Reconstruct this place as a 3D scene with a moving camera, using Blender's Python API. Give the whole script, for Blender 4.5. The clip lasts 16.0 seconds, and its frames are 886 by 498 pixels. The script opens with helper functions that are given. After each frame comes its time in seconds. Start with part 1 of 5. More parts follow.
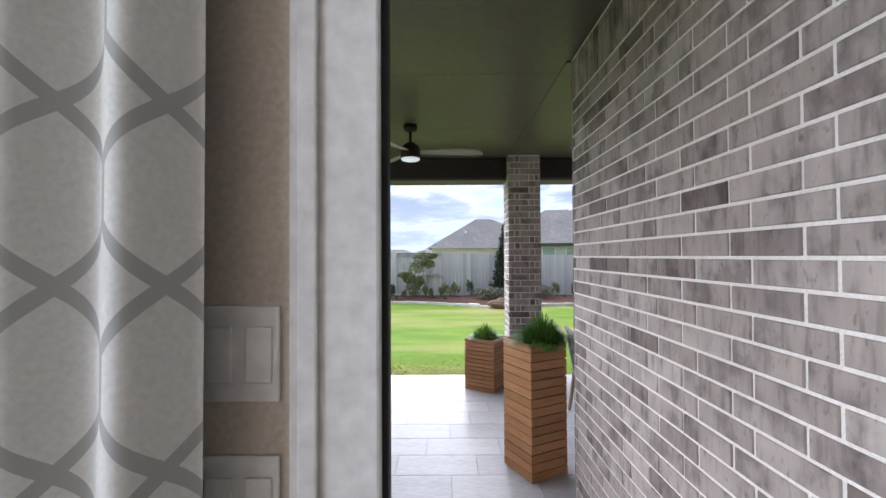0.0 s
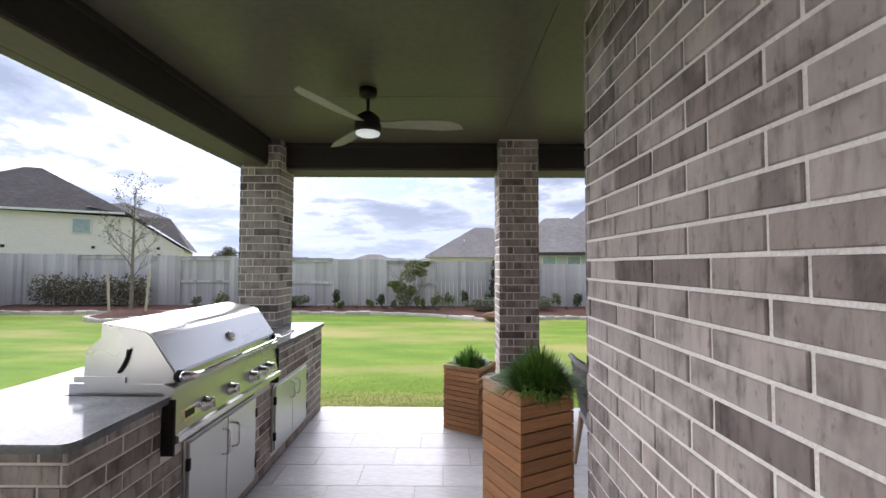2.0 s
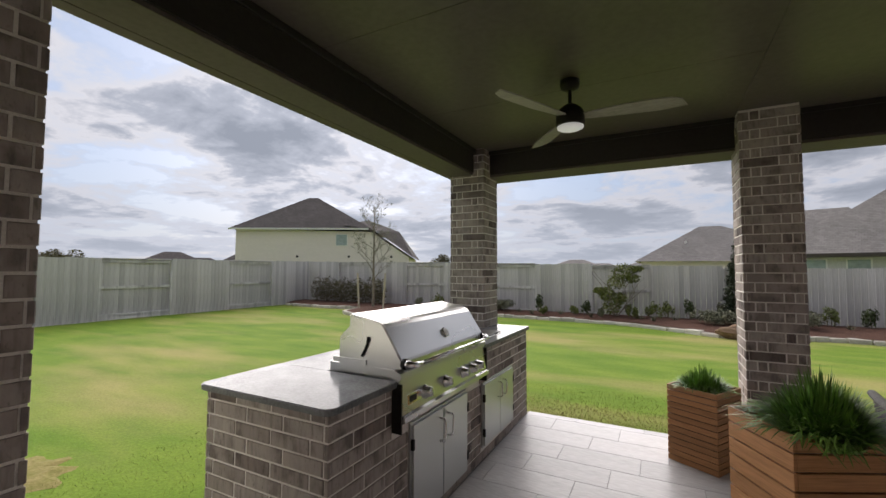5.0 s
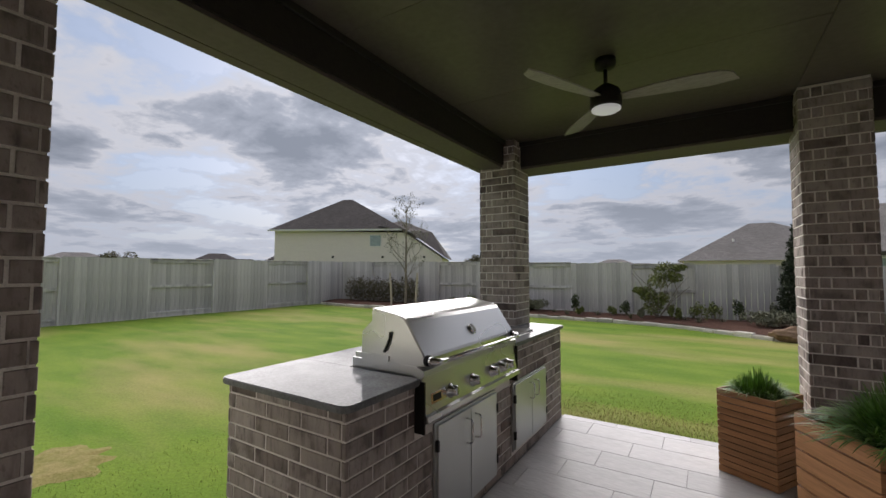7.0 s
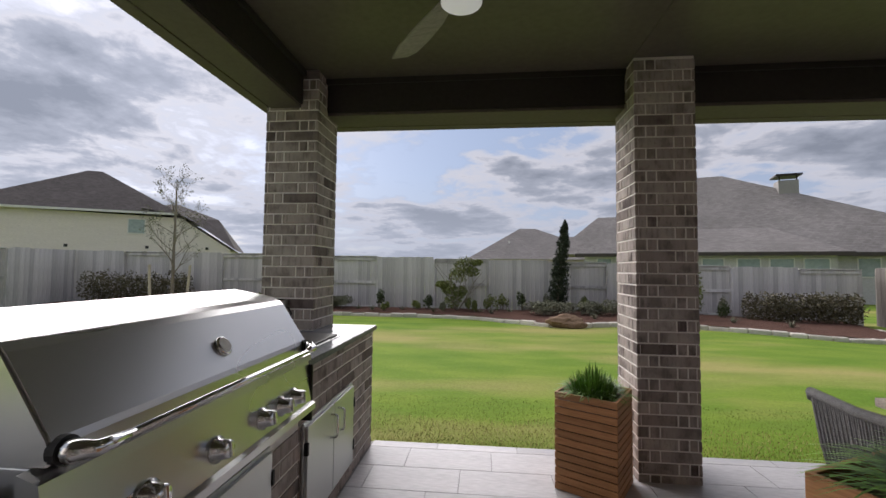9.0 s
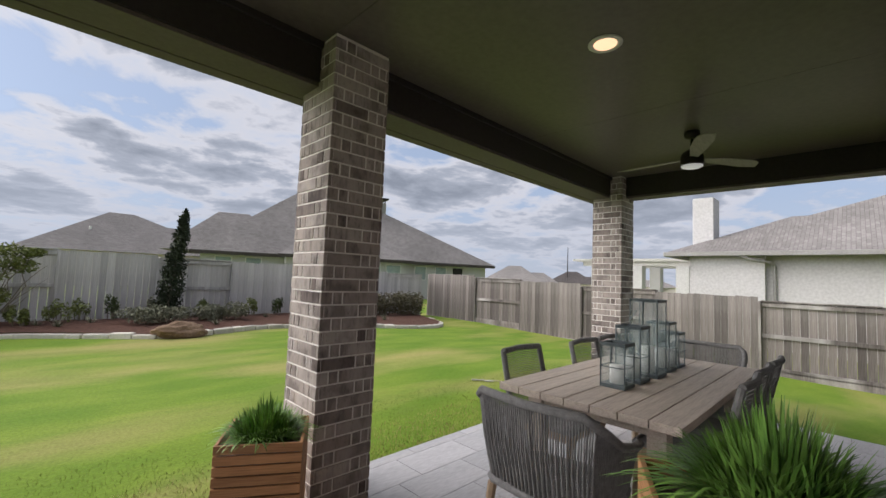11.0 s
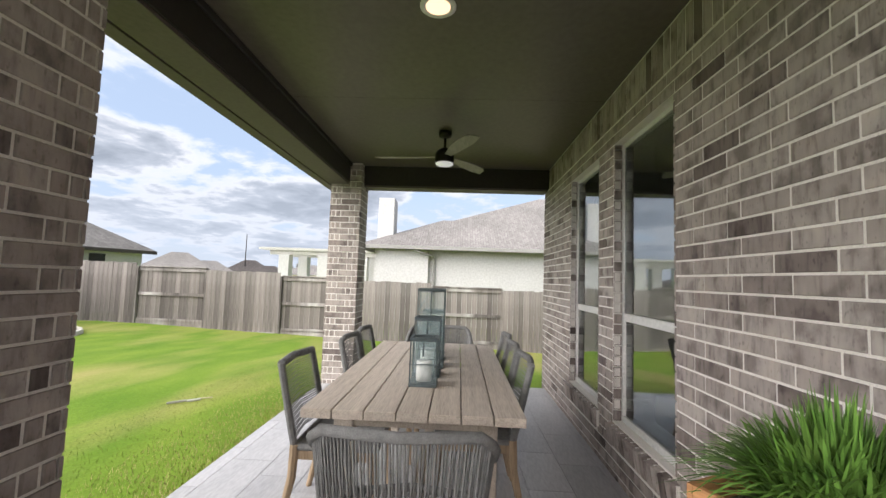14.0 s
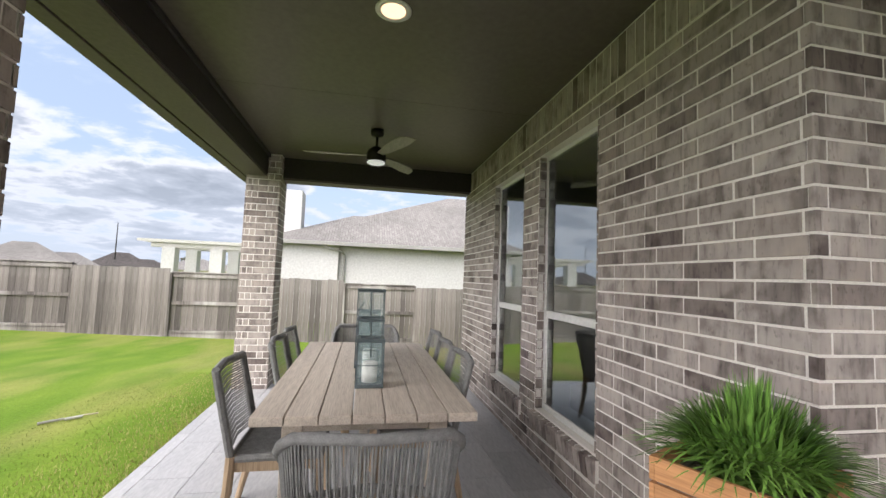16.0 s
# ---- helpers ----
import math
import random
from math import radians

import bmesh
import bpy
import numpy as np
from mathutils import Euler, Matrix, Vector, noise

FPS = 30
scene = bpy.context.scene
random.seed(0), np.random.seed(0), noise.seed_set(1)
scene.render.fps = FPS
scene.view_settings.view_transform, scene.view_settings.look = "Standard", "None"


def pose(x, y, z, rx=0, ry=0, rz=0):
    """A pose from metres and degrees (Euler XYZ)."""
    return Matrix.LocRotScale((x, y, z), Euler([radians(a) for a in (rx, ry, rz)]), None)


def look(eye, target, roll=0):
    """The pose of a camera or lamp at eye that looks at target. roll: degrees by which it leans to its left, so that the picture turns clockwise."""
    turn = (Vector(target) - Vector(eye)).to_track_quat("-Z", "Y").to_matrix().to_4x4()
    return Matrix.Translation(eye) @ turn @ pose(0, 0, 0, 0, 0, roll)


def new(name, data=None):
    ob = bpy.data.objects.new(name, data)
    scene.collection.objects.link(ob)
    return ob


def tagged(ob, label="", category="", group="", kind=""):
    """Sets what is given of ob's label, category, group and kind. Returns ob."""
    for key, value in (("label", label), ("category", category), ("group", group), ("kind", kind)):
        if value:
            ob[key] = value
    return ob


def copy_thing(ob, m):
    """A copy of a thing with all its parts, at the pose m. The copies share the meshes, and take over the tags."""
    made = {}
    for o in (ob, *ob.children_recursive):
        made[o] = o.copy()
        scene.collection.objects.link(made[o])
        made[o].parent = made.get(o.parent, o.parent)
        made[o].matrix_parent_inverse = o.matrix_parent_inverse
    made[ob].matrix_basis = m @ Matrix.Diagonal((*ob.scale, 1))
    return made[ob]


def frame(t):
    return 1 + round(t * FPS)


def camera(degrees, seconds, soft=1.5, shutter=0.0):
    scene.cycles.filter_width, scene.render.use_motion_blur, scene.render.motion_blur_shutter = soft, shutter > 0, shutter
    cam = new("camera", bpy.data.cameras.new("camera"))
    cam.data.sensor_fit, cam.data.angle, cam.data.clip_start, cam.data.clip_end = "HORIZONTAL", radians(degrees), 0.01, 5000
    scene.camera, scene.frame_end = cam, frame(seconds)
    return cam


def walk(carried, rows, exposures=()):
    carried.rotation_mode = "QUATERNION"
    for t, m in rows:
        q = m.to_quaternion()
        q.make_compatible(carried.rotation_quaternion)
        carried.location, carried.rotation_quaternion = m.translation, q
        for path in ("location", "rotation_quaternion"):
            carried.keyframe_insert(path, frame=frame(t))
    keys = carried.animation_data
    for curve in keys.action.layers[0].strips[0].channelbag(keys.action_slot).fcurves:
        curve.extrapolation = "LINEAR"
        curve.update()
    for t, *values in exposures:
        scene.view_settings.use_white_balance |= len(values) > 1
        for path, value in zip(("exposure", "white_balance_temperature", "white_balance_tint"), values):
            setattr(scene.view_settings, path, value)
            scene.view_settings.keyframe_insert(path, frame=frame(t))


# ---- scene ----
cam = camera(94.2, 16.0)
PATH = [
    (0, (0.177, 0.187, 1.569), (0.172, 2.187, 1.603), -0.3),
    (0.5, (0.271, 0.473, 1.6), (0.289, 2.472, 1.642), -0.2),
    (1, (0.332, 0.762, 1.581), (0.365, 2.76, 1.639), 0.0),
    (1.5, (0.413, 1.012, 1.555), (0.432, 3.01, 1.624), 0.1),
    (2, (0.421, 1.127, 1.538), (0.414, 3.125, 1.616), 0.2),
    (2.5, (0.393, 1.16, 1.529), (0.313, 3.157, 1.612), 0.2),
    (3, (0.389, 1.186, 1.53), (0.182, 3.174, 1.615), 0.1),
    (3.5, (0.39, 1.206, 1.533), (0.004, 3.166, 1.622), 0.1),
    (4, (0.365, 1.225, 1.523), (-0.214, 3.136, 1.618), 0.1),
    (4.5, (0.383, 1.223, 1.512), (-0.391, 3.064, 1.614), 0.1),
    (5, (0.384, 1.218, 1.51), (-0.546, 2.986, 1.613), 0.2),
    (5.2, (0.388, 1.223, 1.506), (-0.595, 2.962, 1.609), 0.2),
    (7.3, (0.349, 1.427, 1.439), (-0.721, 3.113, 1.545), 0.1),
    (7.5, (0.326, 1.524, 1.419), (-0.698, 3.239, 1.526), -0.1),
    (8, (0.233, 1.817, 1.397), (-0.608, 3.63, 1.495), -0.1),
    (8.5, (0.097, 2.115, 1.379), (-0.459, 4.034, 1.474), 0.3),
    (9, (-0.038, 2.385, 1.36), (-0.233, 4.373, 1.457), 0.6),
    (9.5, (-0.163, 2.59, 1.376), (0.081, 4.573, 1.477), 1.2),
    (10, (-0.216, 2.772, 1.387), (0.467, 4.648, 1.5), 1.8),
    (10.2, (-0.243, 2.84, 1.39), (0.61, 4.645, 1.51), 2.0),
    (12.3, (-0.106, 3.433, 1.342), (1.761, 4.135, 1.49), 1.7),
    (12.5, (-0.121, 3.502, 1.344), (1.781, 4.102, 1.493), 1.6),
    (13, (-0.075, 3.655, 1.35), (1.882, 4.044, 1.496), 1.6),
    (13.5, (0.006, 3.811, 1.35), (1.989, 4.029, 1.496), 1.9),
    (14, (0.015, 3.951, 1.35), (2.008, 4.034, 1.495), 2.0),
    (14.5, (0.009, 4.057, 1.362), (2.003, 4.031, 1.505), 2.1),
    (15, (-0.009, 4.139, 1.368), (1.982, 4.012, 1.512), 2.2),
    (15.5, (-0.023, 4.195, 1.371), (1.959, 3.96, 1.513), 2.2),
    (16, (-0.033, 4.195, 1.372), (1.927, 3.824, 1.515), 2.2),
]
EXPOSURES = [(0.0, 2.32, 5550, 16), (0.8, 2.45, 5550, 17), (1.5, 2.25, 5700, 19), (2.5, 2.07, 5850, 19), (3.5, 1.8, 6100, 19), (5.0, 1.48, 6400, 16), (7.5, 1.22, 6250, 16), (9.0, 1.38, 6200, 18), (10.0, 1.42, 6150, 18), (12.5, 1.85, 6300, 11), (14.0, 2.1, 6250, 13), (16.0, 2.12, 6200, 14)]
walk(cam, [(t, look(eye, target, roll)) for t, eye, target, roll in PATH], EXPOSURES)

# ---- world and sun ----
world = bpy.data.worlds.new("sky")
scene.world = world
world.use_nodes = True
wn, wl = world.node_tree.nodes, world.node_tree.links
wn.clear()
w_out, w_bg, w_sky = wn.new("ShaderNodeOutputWorld"), wn.new("ShaderNodeBackground"), wn.new("ShaderNodeTexSky")
w_sky.sky_type, w_sky.sun_disc = "NISHITA", False
w_sky.sun_elevation, w_sky.sun_rotation = radians(27), radians(-43)
w_tc = wn.new("ShaderNodeTexCoord")


def sky_math(op, a, b=None):
    k = wn.new("ShaderNodeMath")
    k.operation = op
    for q, v in ((0, a), (1, b)):
        if isinstance(v, (int, float)):
            k.inputs[q].default_value = v
        elif v is not None:
            wl.new(v, k.inputs[q])
    return k.outputs[0]


def sky_noise(vector, scale, detail, rough, twist=0.0):
    k = wn.new("ShaderNodeTexNoise")
    k.inputs["Scale"].default_value, k.inputs["Detail"].default_value = scale, detail
    k.inputs["Roughness"].default_value, k.inputs["Distortion"].default_value = rough, twist
    wl.new(vector, k.inputs["Vector"])
    return k.outputs["Fac"]


def sky_ramp(source, stops):
    k = wn.new("ShaderNodeValToRGB")
    e = k.color_ramp.elements
    while len(e) < len(stops):
        e.new(0.5)
    for q, (p, c) in enumerate(stops):
        e[q].position, e[q].color = p, (*c, 1)
    wl.new(source, k.inputs["Fac"])
    return k.outputs["Color"]


def sky_mix(fac, a, b, blend="MIX"):
    k = wn.new("ShaderNodeMix")
    k.data_type, k.blend_type = "RGBA", blend
    for socket, v in ((k.inputs[0], fac), (k.inputs[6], a), (k.inputs[7], b)):
        if isinstance(v, (int, float)):
            socket.default_value = v
        elif isinstance(v, tuple):
            socket.default_value = (*v, 1)
        else:
            wl.new(v, socket)
    return k.outputs[2]


# a flat layer of broken cumulus: the direction meets a plane overhead
w_sep, w_flat = wn.new("ShaderNodeSeparateXYZ"), wn.new("ShaderNodeCombineXYZ")
wl.new(w_tc.outputs["Generated"], w_sep.inputs[0])
w_up = sky_math("MAXIMUM", w_sep.outputs["Z"], 0.0)
w_rise = sky_math("ADD", w_up, 0.14)
wl.new(sky_math("DIVIDE", w_sep.outputs["X"], w_rise), w_flat.inputs[0])
wl.new(sky_math("DIVIDE", w_sep.outputs["Y"], w_rise), w_flat.inputs[1])
w_flat.inputs[2].default_value = 3.7
w_big = sky_noise(w_flat.outputs[0], 1.15, 9.0, 0.56, 0.25)
w_fine = sky_noise(w_flat.outputs[0], 4.2, 8.0, 0.6, 0.4)
w_dense = sky_math("ADD", w_big, sky_math("MULTIPLY", sky_math("SUBTRACT", w_fine, 0.5), 0.30))
w_cloud = sky_ramp(w_dense, [(0.40, (3.1, 3.75, 4.7)), (0.455, (4.4, 4.65, 5.0)), (0.50, (4.7, 4.8, 4.95)), (0.555, (3.0, 3.25, 3.6)), (0.66, (1.95, 2.18, 2.5))])
w_clear = sky_mix(0.25, w_cloud, w_sky.outputs["Color"])
w_thin = sky_ramp(w_dense, [(0.38, (1, 1, 1)), (0.46, (0, 0, 0))])
w_above = sky_mix(w_thin, w_cloud, w_clear)
w_low = sky_mix(sky_ramp(w_up, [(0.0, (0.75, 0.75, 0.75)), (0.22, (0, 0, 0))]), w_above, (3.5, 3.85, 4.3))
# the veil of cloud is brighter about the hidden sun
w_dot = wn.new("ShaderNodeVectorMath")
w_dot.operation = "DOT_PRODUCT"
wl.new(w_tc.outputs["Generated"], w_dot.inputs[0])
w_dot.inputs[1].default_value = (-0.603, 0.656, 0.454)
w_halo = sky_math("ADD", sky_math("MULTIPLY", sky_math("POWER", sky_math("MAXIMUM", w_dot.outputs["Value"], 0.0), 6.0), 0.28), 0.90)
w_lit = wn.new("ShaderNodeVectorMath")
w_lit.operation = "SCALE"
wl.new(w_low, w_lit.inputs[0])
wl.new(w_halo, w_lit.inputs["Scale"])
wl.new(w_lit.outputs[0], w_bg.inputs["Color"])
w_bg.inputs["Strength"].default_value = 0.054
wl.new(w_bg.outputs["Background"], w_out.inputs["Surface"])

sun_data = bpy.data.lights.new("sun", "SUN")
sun_data.energy, sun_data.angle, sun_data.color = 2.5, radians(90), (1.0, 0.95, 0.87)
sun = new("sun", sun_data)
sun.matrix_world = look((-23, 25, 17.3), (0, 0, 0))


# unseen area lamp, added to brighten the room inside the door
room_fill_light = bpy.data.lights.new("room_fill_light", "AREA")
room_fill_light.shape, room_fill_light.size, room_fill_light.size_y, room_fill_light.energy = "RECTANGLE", 2.6, 1.7, 24
new("room_fill_light", room_fill_light).matrix_world = look((-3.02, -1.9, 1.45), (0, -1.9, 1.45))


down_light = bpy.data.lights.new("recessed_lamp", "AREA")
down_light.shape, down_light.size, down_light.energy, down_light.color = "DISK", 0.12, 0.5, (1.0, 0.84, 0.64)
new("recessed_lamp", down_light).matrix_world = look((2.12, 4.11, 2.795), (2.12, 4.11, 0))


# ---- materials ----
def material(name, rough=0.8, metal=0.0):
    m = bpy.data.materials.new(name)
    m.use_nodes = True
    b = m.node_tree.nodes["Principled BSDF"]
    b.inputs["Roughness"].default_value, b.inputs["Metallic"].default_value = rough, metal
    b.inputs["Specular IOR Level"].default_value = 0.15 if rough > 0.7 else (0.3 if rough > 0.3 else 0.5)
    return m, m.node_tree.nodes, m.node_tree.links, b


def noise_node(n, l, scale, detail=4.0, stretch=None, space="Object"):
    tc, t = n.new("ShaderNodeTexCoord"), n.new("ShaderNodeTexNoise")
    t.inputs["Scale"].default_value, t.inputs["Detail"].default_value = scale, detail
    if stretch:
        mp = n.new("ShaderNodeMapping")
        mp.inputs["Scale"].default_value = stretch
        l.new(tc.outputs[space], mp.inputs["Vector"])
        l.new(mp.outputs["Vector"], t.inputs["Vector"])
    else:
        l.new(tc.outputs[space], t.inputs["Vector"])
    return t


def ramp(n, l, source, stops):
    r = n.new("ShaderNodeValToRGB")
    e = r.color_ramp.elements
    while len(e) < len(stops):
        e.new(0.5)
    for k, (p, c) in enumerate(stops):
        e[k].position, e[k].color = p, (*c, 1)
    l.new(source, r.inputs["Fac"])
    return r.outputs["Color"]


def mixed(n, l, fac, a, b, blend="MIX"):
    x = n.new("ShaderNodeMix")
    x.data_type, x.blend_type = "RGBA", blend
    for socket, v in ((x.inputs[0], fac), (x.inputs[6], a), (x.inputs[7], b)):
        if isinstance(v, (int, float)):
            socket.default_value = v
        elif isinstance(v, tuple):
            socket.default_value = (*v, 1)
        else:
            l.new(v, socket)
    return x.outputs[2]


def bump(n, l, b, source, strength, distance=0.01):
    k = n.new("ShaderNodeBump")
    k.inputs["Strength"].default_value, k.inputs["Distance"].default_value = strength, distance
    l.new(source, k.inputs["Height"])
    l.new(k.outputs["Normal"], b.inputs["Normal"])


def rnd(n, l):
    """A random number for each object and each loose piece of a mesh."""
    a, g, s, f = n.new("ShaderNodeObjectInfo"), n.new("ShaderNodeNewGeometry"), n.new("ShaderNodeMath"), n.new("ShaderNodeMath")
    l.new(a.outputs["Random"], s.inputs[0])
    l.new(g.outputs["Random Per Island"], s.inputs[1])
    f.operation = "FRACT"
    l.new(s.outputs[0], f.inputs[0])
    return f.outputs[0]


def two_tone(name, c1, c2, scale, rough=0.8, metal=0.0, stretch=None, fine=40.0, bump_by=0.15, vary=None, space="Object"):
    m, n, l, b = material(name, rough, metal)
    big, small = noise_node(n, l, scale, 5, stretch, space), noise_node(n, l, fine, 4, stretch, space)
    col = ramp(n, l, big.outputs["Fac"], [(0.3, c1), (0.7, c2)])
    col = mixed(n, l, 0.35, col, ramp(n, l, small.outputs["Fac"], [(0.3, tuple(v * 0.7 for v in c1)), (0.7, tuple(min(1, v * 1.2) for v in c2))]))
    if vary:
        col = mixed(n, l, 1.0, col, ramp(n, l, rnd(n, l), [(0.0, (vary, vary, vary)), (1.0, (1, 1, 1))]), "MULTIPLY")
    l.new(col, b.inputs["Base Color"])
    if bump_by:
        bump(n, l, b, small.outputs["Fac"], bump_by)
    return m


def brick_material():
    m, n, l, b = material("brick", 0.9)
    r = rnd(n, l)
    base = ramp(n, l, r, [(0.0, (0.16, 0.13, 0.12)), (0.07, (0.225, 0.187, 0.172)), (0.16, (0.33, 0.283, 0.258)), (0.75, (0.39, 0.34, 0.312)), (1.0, (0.435, 0.385, 0.355))])
    # every brick takes its own piece of the texture
    tc, wn_, add = n.new("ShaderNodeTexCoord"), n.new("ShaderNodeTexWhiteNoise"), n.new("ShaderNodeVectorMath")
    wn_.noise_dimensions = "1D"
    far = n.new("ShaderNodeVectorMath")
    far.operation = "SCALE"
    far.inputs["Scale"].default_value = 40.0
    l.new(r, wn_.inputs["W"])
    l.new(wn_.outputs["Color"], far.inputs[0])
    l.new(tc.outputs["Object"], add.inputs[0])
    l.new(far.outputs[0], add.inputs[1])

    def layer(scale, stretch, detail):
        mp, t = n.new("ShaderNodeMapping"), n.new("ShaderNodeTexNoise")
        mp.inputs["Scale"].default_value = stretch
        t.inputs["Scale"].default_value, t.inputs["Detail"].default_value = scale, detail
        l.new(add.outputs[0], mp.inputs["Vector"])
        l.new(mp.outputs["Vector"], t.inputs["Vector"])
        return t.outputs["Fac"]

    col = mixed(n, l, 0.85, base, ramp(n, l, layer(8.0, (1, 1, 0.8), 5), [(0.36, (0.50, 0.485, 0.49)), (0.47, (0.90, 0.90, 0.90)), (0.56, (1, 1, 1)), (0.74, (1.16, 1.13, 1.09))]), "MULTIPLY")
    col = mixed(n, l, 0.7, col, ramp(n, l, layer(26.0, (1.6, 1.6, 0.25), 5), [(0.30, (0.50, 0.49, 0.49)), (0.46, (0.95, 0.95, 0.95)), (0.7, (1.1, 1.09, 1.07))]), "MULTIPLY")
    col = mixed(n, l, 0.5, col, ramp(n, l, layer(70.0, (1, 1, 0.5), 4), [(0.28, (0.35, 0.34, 0.34)), (0.40, (1, 1, 1))]), "MULTIPLY")
    l.new(col, b.inputs["Base Color"])
    bump(n, l, b, layer(60.0, (1, 1, 0.6), 6), 0.55, 0.006)
    return m


def grass_ground():
    m, n, l, b = material("lawn", 0.95)
    big, mid, fine = noise_node(n, l, 0.42, 6, (0.5, 1.5, 1)), noise_node(n, l, 1.3, 5, (0.6, 1.5, 1)), noise_node(n, l, 45.0, 4)
    green = ramp(n, l, mid.outputs["Fac"], [(0.3, (0.100, 0.185, 0.015)), (0.7, (0.175, 0.250, 0.030))])
    straw = mixed(n, l, 0.62, green, (0.38, 0.30, 0.13))
    col = mixed(n, l, ramp(n, l, big.outputs["Fac"], [(0.47, (0, 0, 0)), (0.66, (1, 1, 1))]), green, straw)
    col = mixed(n, l, 0.7, col, ramp(n, l, fine.outputs["Fac"], [(0.3, (0.74, 0.74, 0.70)), (0.65, (1.10, 1.10, 1.06))]), "MULTIPLY")
    l.new(col, b.inputs["Base Color"])
    bump(n, l, b, fine.outputs["Fac"], 0.4, 0.02)
    return m


def wood_material(name, c1, c2, grain=(1, 14, 14), scale=2.2, rough=0.6, vary=0.75, stain=None):
    m, n, l, b = material(name, rough)
    g, s = noise_node(n, l, scale, 6, grain), noise_node(n, l, scale * 5, 5, grain)
    col = ramp(n, l, g.outputs["Fac"], [(0.3, c1), (0.7, c2)])
    col = mixed(n, l, 0.4, col, ramp(n, l, s.outputs["Fac"], [(0.3, tuple(v * 0.55 for v in c1)), (0.6, c2)]))
    col = mixed(n, l, 1.0, col, ramp(n, l, rnd(n, l), [(0.0, (vary, vary, vary)), (1.0, (1.1, 1.1, 1.1))]), "MULTIPLY")
    if stain:
        st = noise_node(n, l, 1.1, 5, (1, 1, 0.5))
        col = mixed(n, l, ramp(n, l, st.outputs["Fac"], [(0.48, (0, 0, 0)), (0.68, (0.7, 0.7, 0.7))]), col, stain)
        damp = noise_node(n, l, 1.3, 6, (2.2, 2.2, 0.45))
        col = mixed(n, l, 0.75, col, ramp(n, l, damp.outputs["Fac"], [(0.36, (0.55, 0.54, 0.55)), (0.50, (1, 1, 1))]), "MULTIPLY")
    l.new(col, b.inputs["Base Color"])
    bump(n, l, b, s.outputs["Fac"], 0.3, 0.004)
    return m


def glass_material():
    m, n, l, b = material("window_glass", 0.02)
    b.inputs["Base Color"].default_value = (0.60, 0.70, 0.69, 1)
    b.inputs["Transmission Weight"].default_value, b.inputs["IOR"].default_value = 1.0, 3.0
    return m


def thin_glass():
    m, n, l, b = material("lantern_glass", 0.02)
    g, t, x = n.new("ShaderNodeBsdfGlossy"), n.new("ShaderNodeBsdfTransparent"), n.new("ShaderNodeMixShader")
    g.inputs["Roughness"].default_value = 0.03
    t.inputs["Color"].default_value = (0.988, 0.998, 0.998, 1)
    x.inputs[0].default_value = 0.03
    l.new(t.outputs[0], x.inputs[1])
    l.new(g.outputs[0], x.inputs[2])
    # pale aqua diffuse share brightens the panes, a painted stand-in for sky sheen
    aqua_sheen, sheen_mix = n.new("ShaderNodeBsdfDiffuse"), n.new("ShaderNodeMixShader")
    aqua_sheen.inputs["Color"].default_value = (0.62, 0.76, 0.76, 1)
    sheen_mix.inputs[0].default_value = 0.07
    l.new(x.outputs[0], sheen_mix.inputs[1])
    l.new(aqua_sheen.outputs[0], sheen_mix.inputs[2])
    l.new(sheen_mix.outputs[0], n["Material Output"].inputs["Surface"])
    return m


def brushed_steel(name, c, rough):
    m, n, l, b = material(name, rough, 1.0)
    b.inputs["Base Color"].default_value = (*c, 1)
    s = noise_node(n, l, 2.5, 2, (1, 0.4, 1))
    r = n.new("ShaderNodeMapRange")
    r.inputs["To Min"].default_value, r.inputs["To Max"].default_value = rough - 0.03, rough + 0.05
    l.new(s.outputs["Fac"], r.inputs["Value"])
    l.new(r.outputs[0], b.inputs["Roughness"])
    return m


def glow(name, c, strength):
    m, n, l, b = material(name, 0.4)
    b.inputs["Base Color"].default_value = (*c, 1)
    b.inputs["Emission Color"].default_value, b.inputs["Emission Strength"].default_value = (*c, 1), strength
    return m


def shingle_material(name, c1, c2):
    m, n, l, b = material(name, 0.95)
    tc, bt = n.new("ShaderNodeTexCoord"), n.new("ShaderNodeTexBrick")
    bt.inputs["Scale"].default_value, bt.inputs["Mortar Size"].default_value = 2.4, 0.012
    bt.inputs["Color1"].default_value, bt.inputs["Color2"].default_value = (*c1, 1), (*c2, 1)
    bt.inputs["Mortar"].default_value = (*(v * 0.6 for v in c1), 1)
    l.new(tc.outputs["Object"], bt.inputs["Vector"])
    big = noise_node(n, l, 0.4, 4)
    col = mixed(n, l, 0.6, bt.outputs["Color"], ramp(n, l, big.outputs["Fac"], [(0.3, (0.75, 0.75, 0.75)), (0.7, (1.15, 1.15, 1.15))]), "MULTIPLY")
    l.new(col, b.inputs["Base Color"])
    return m


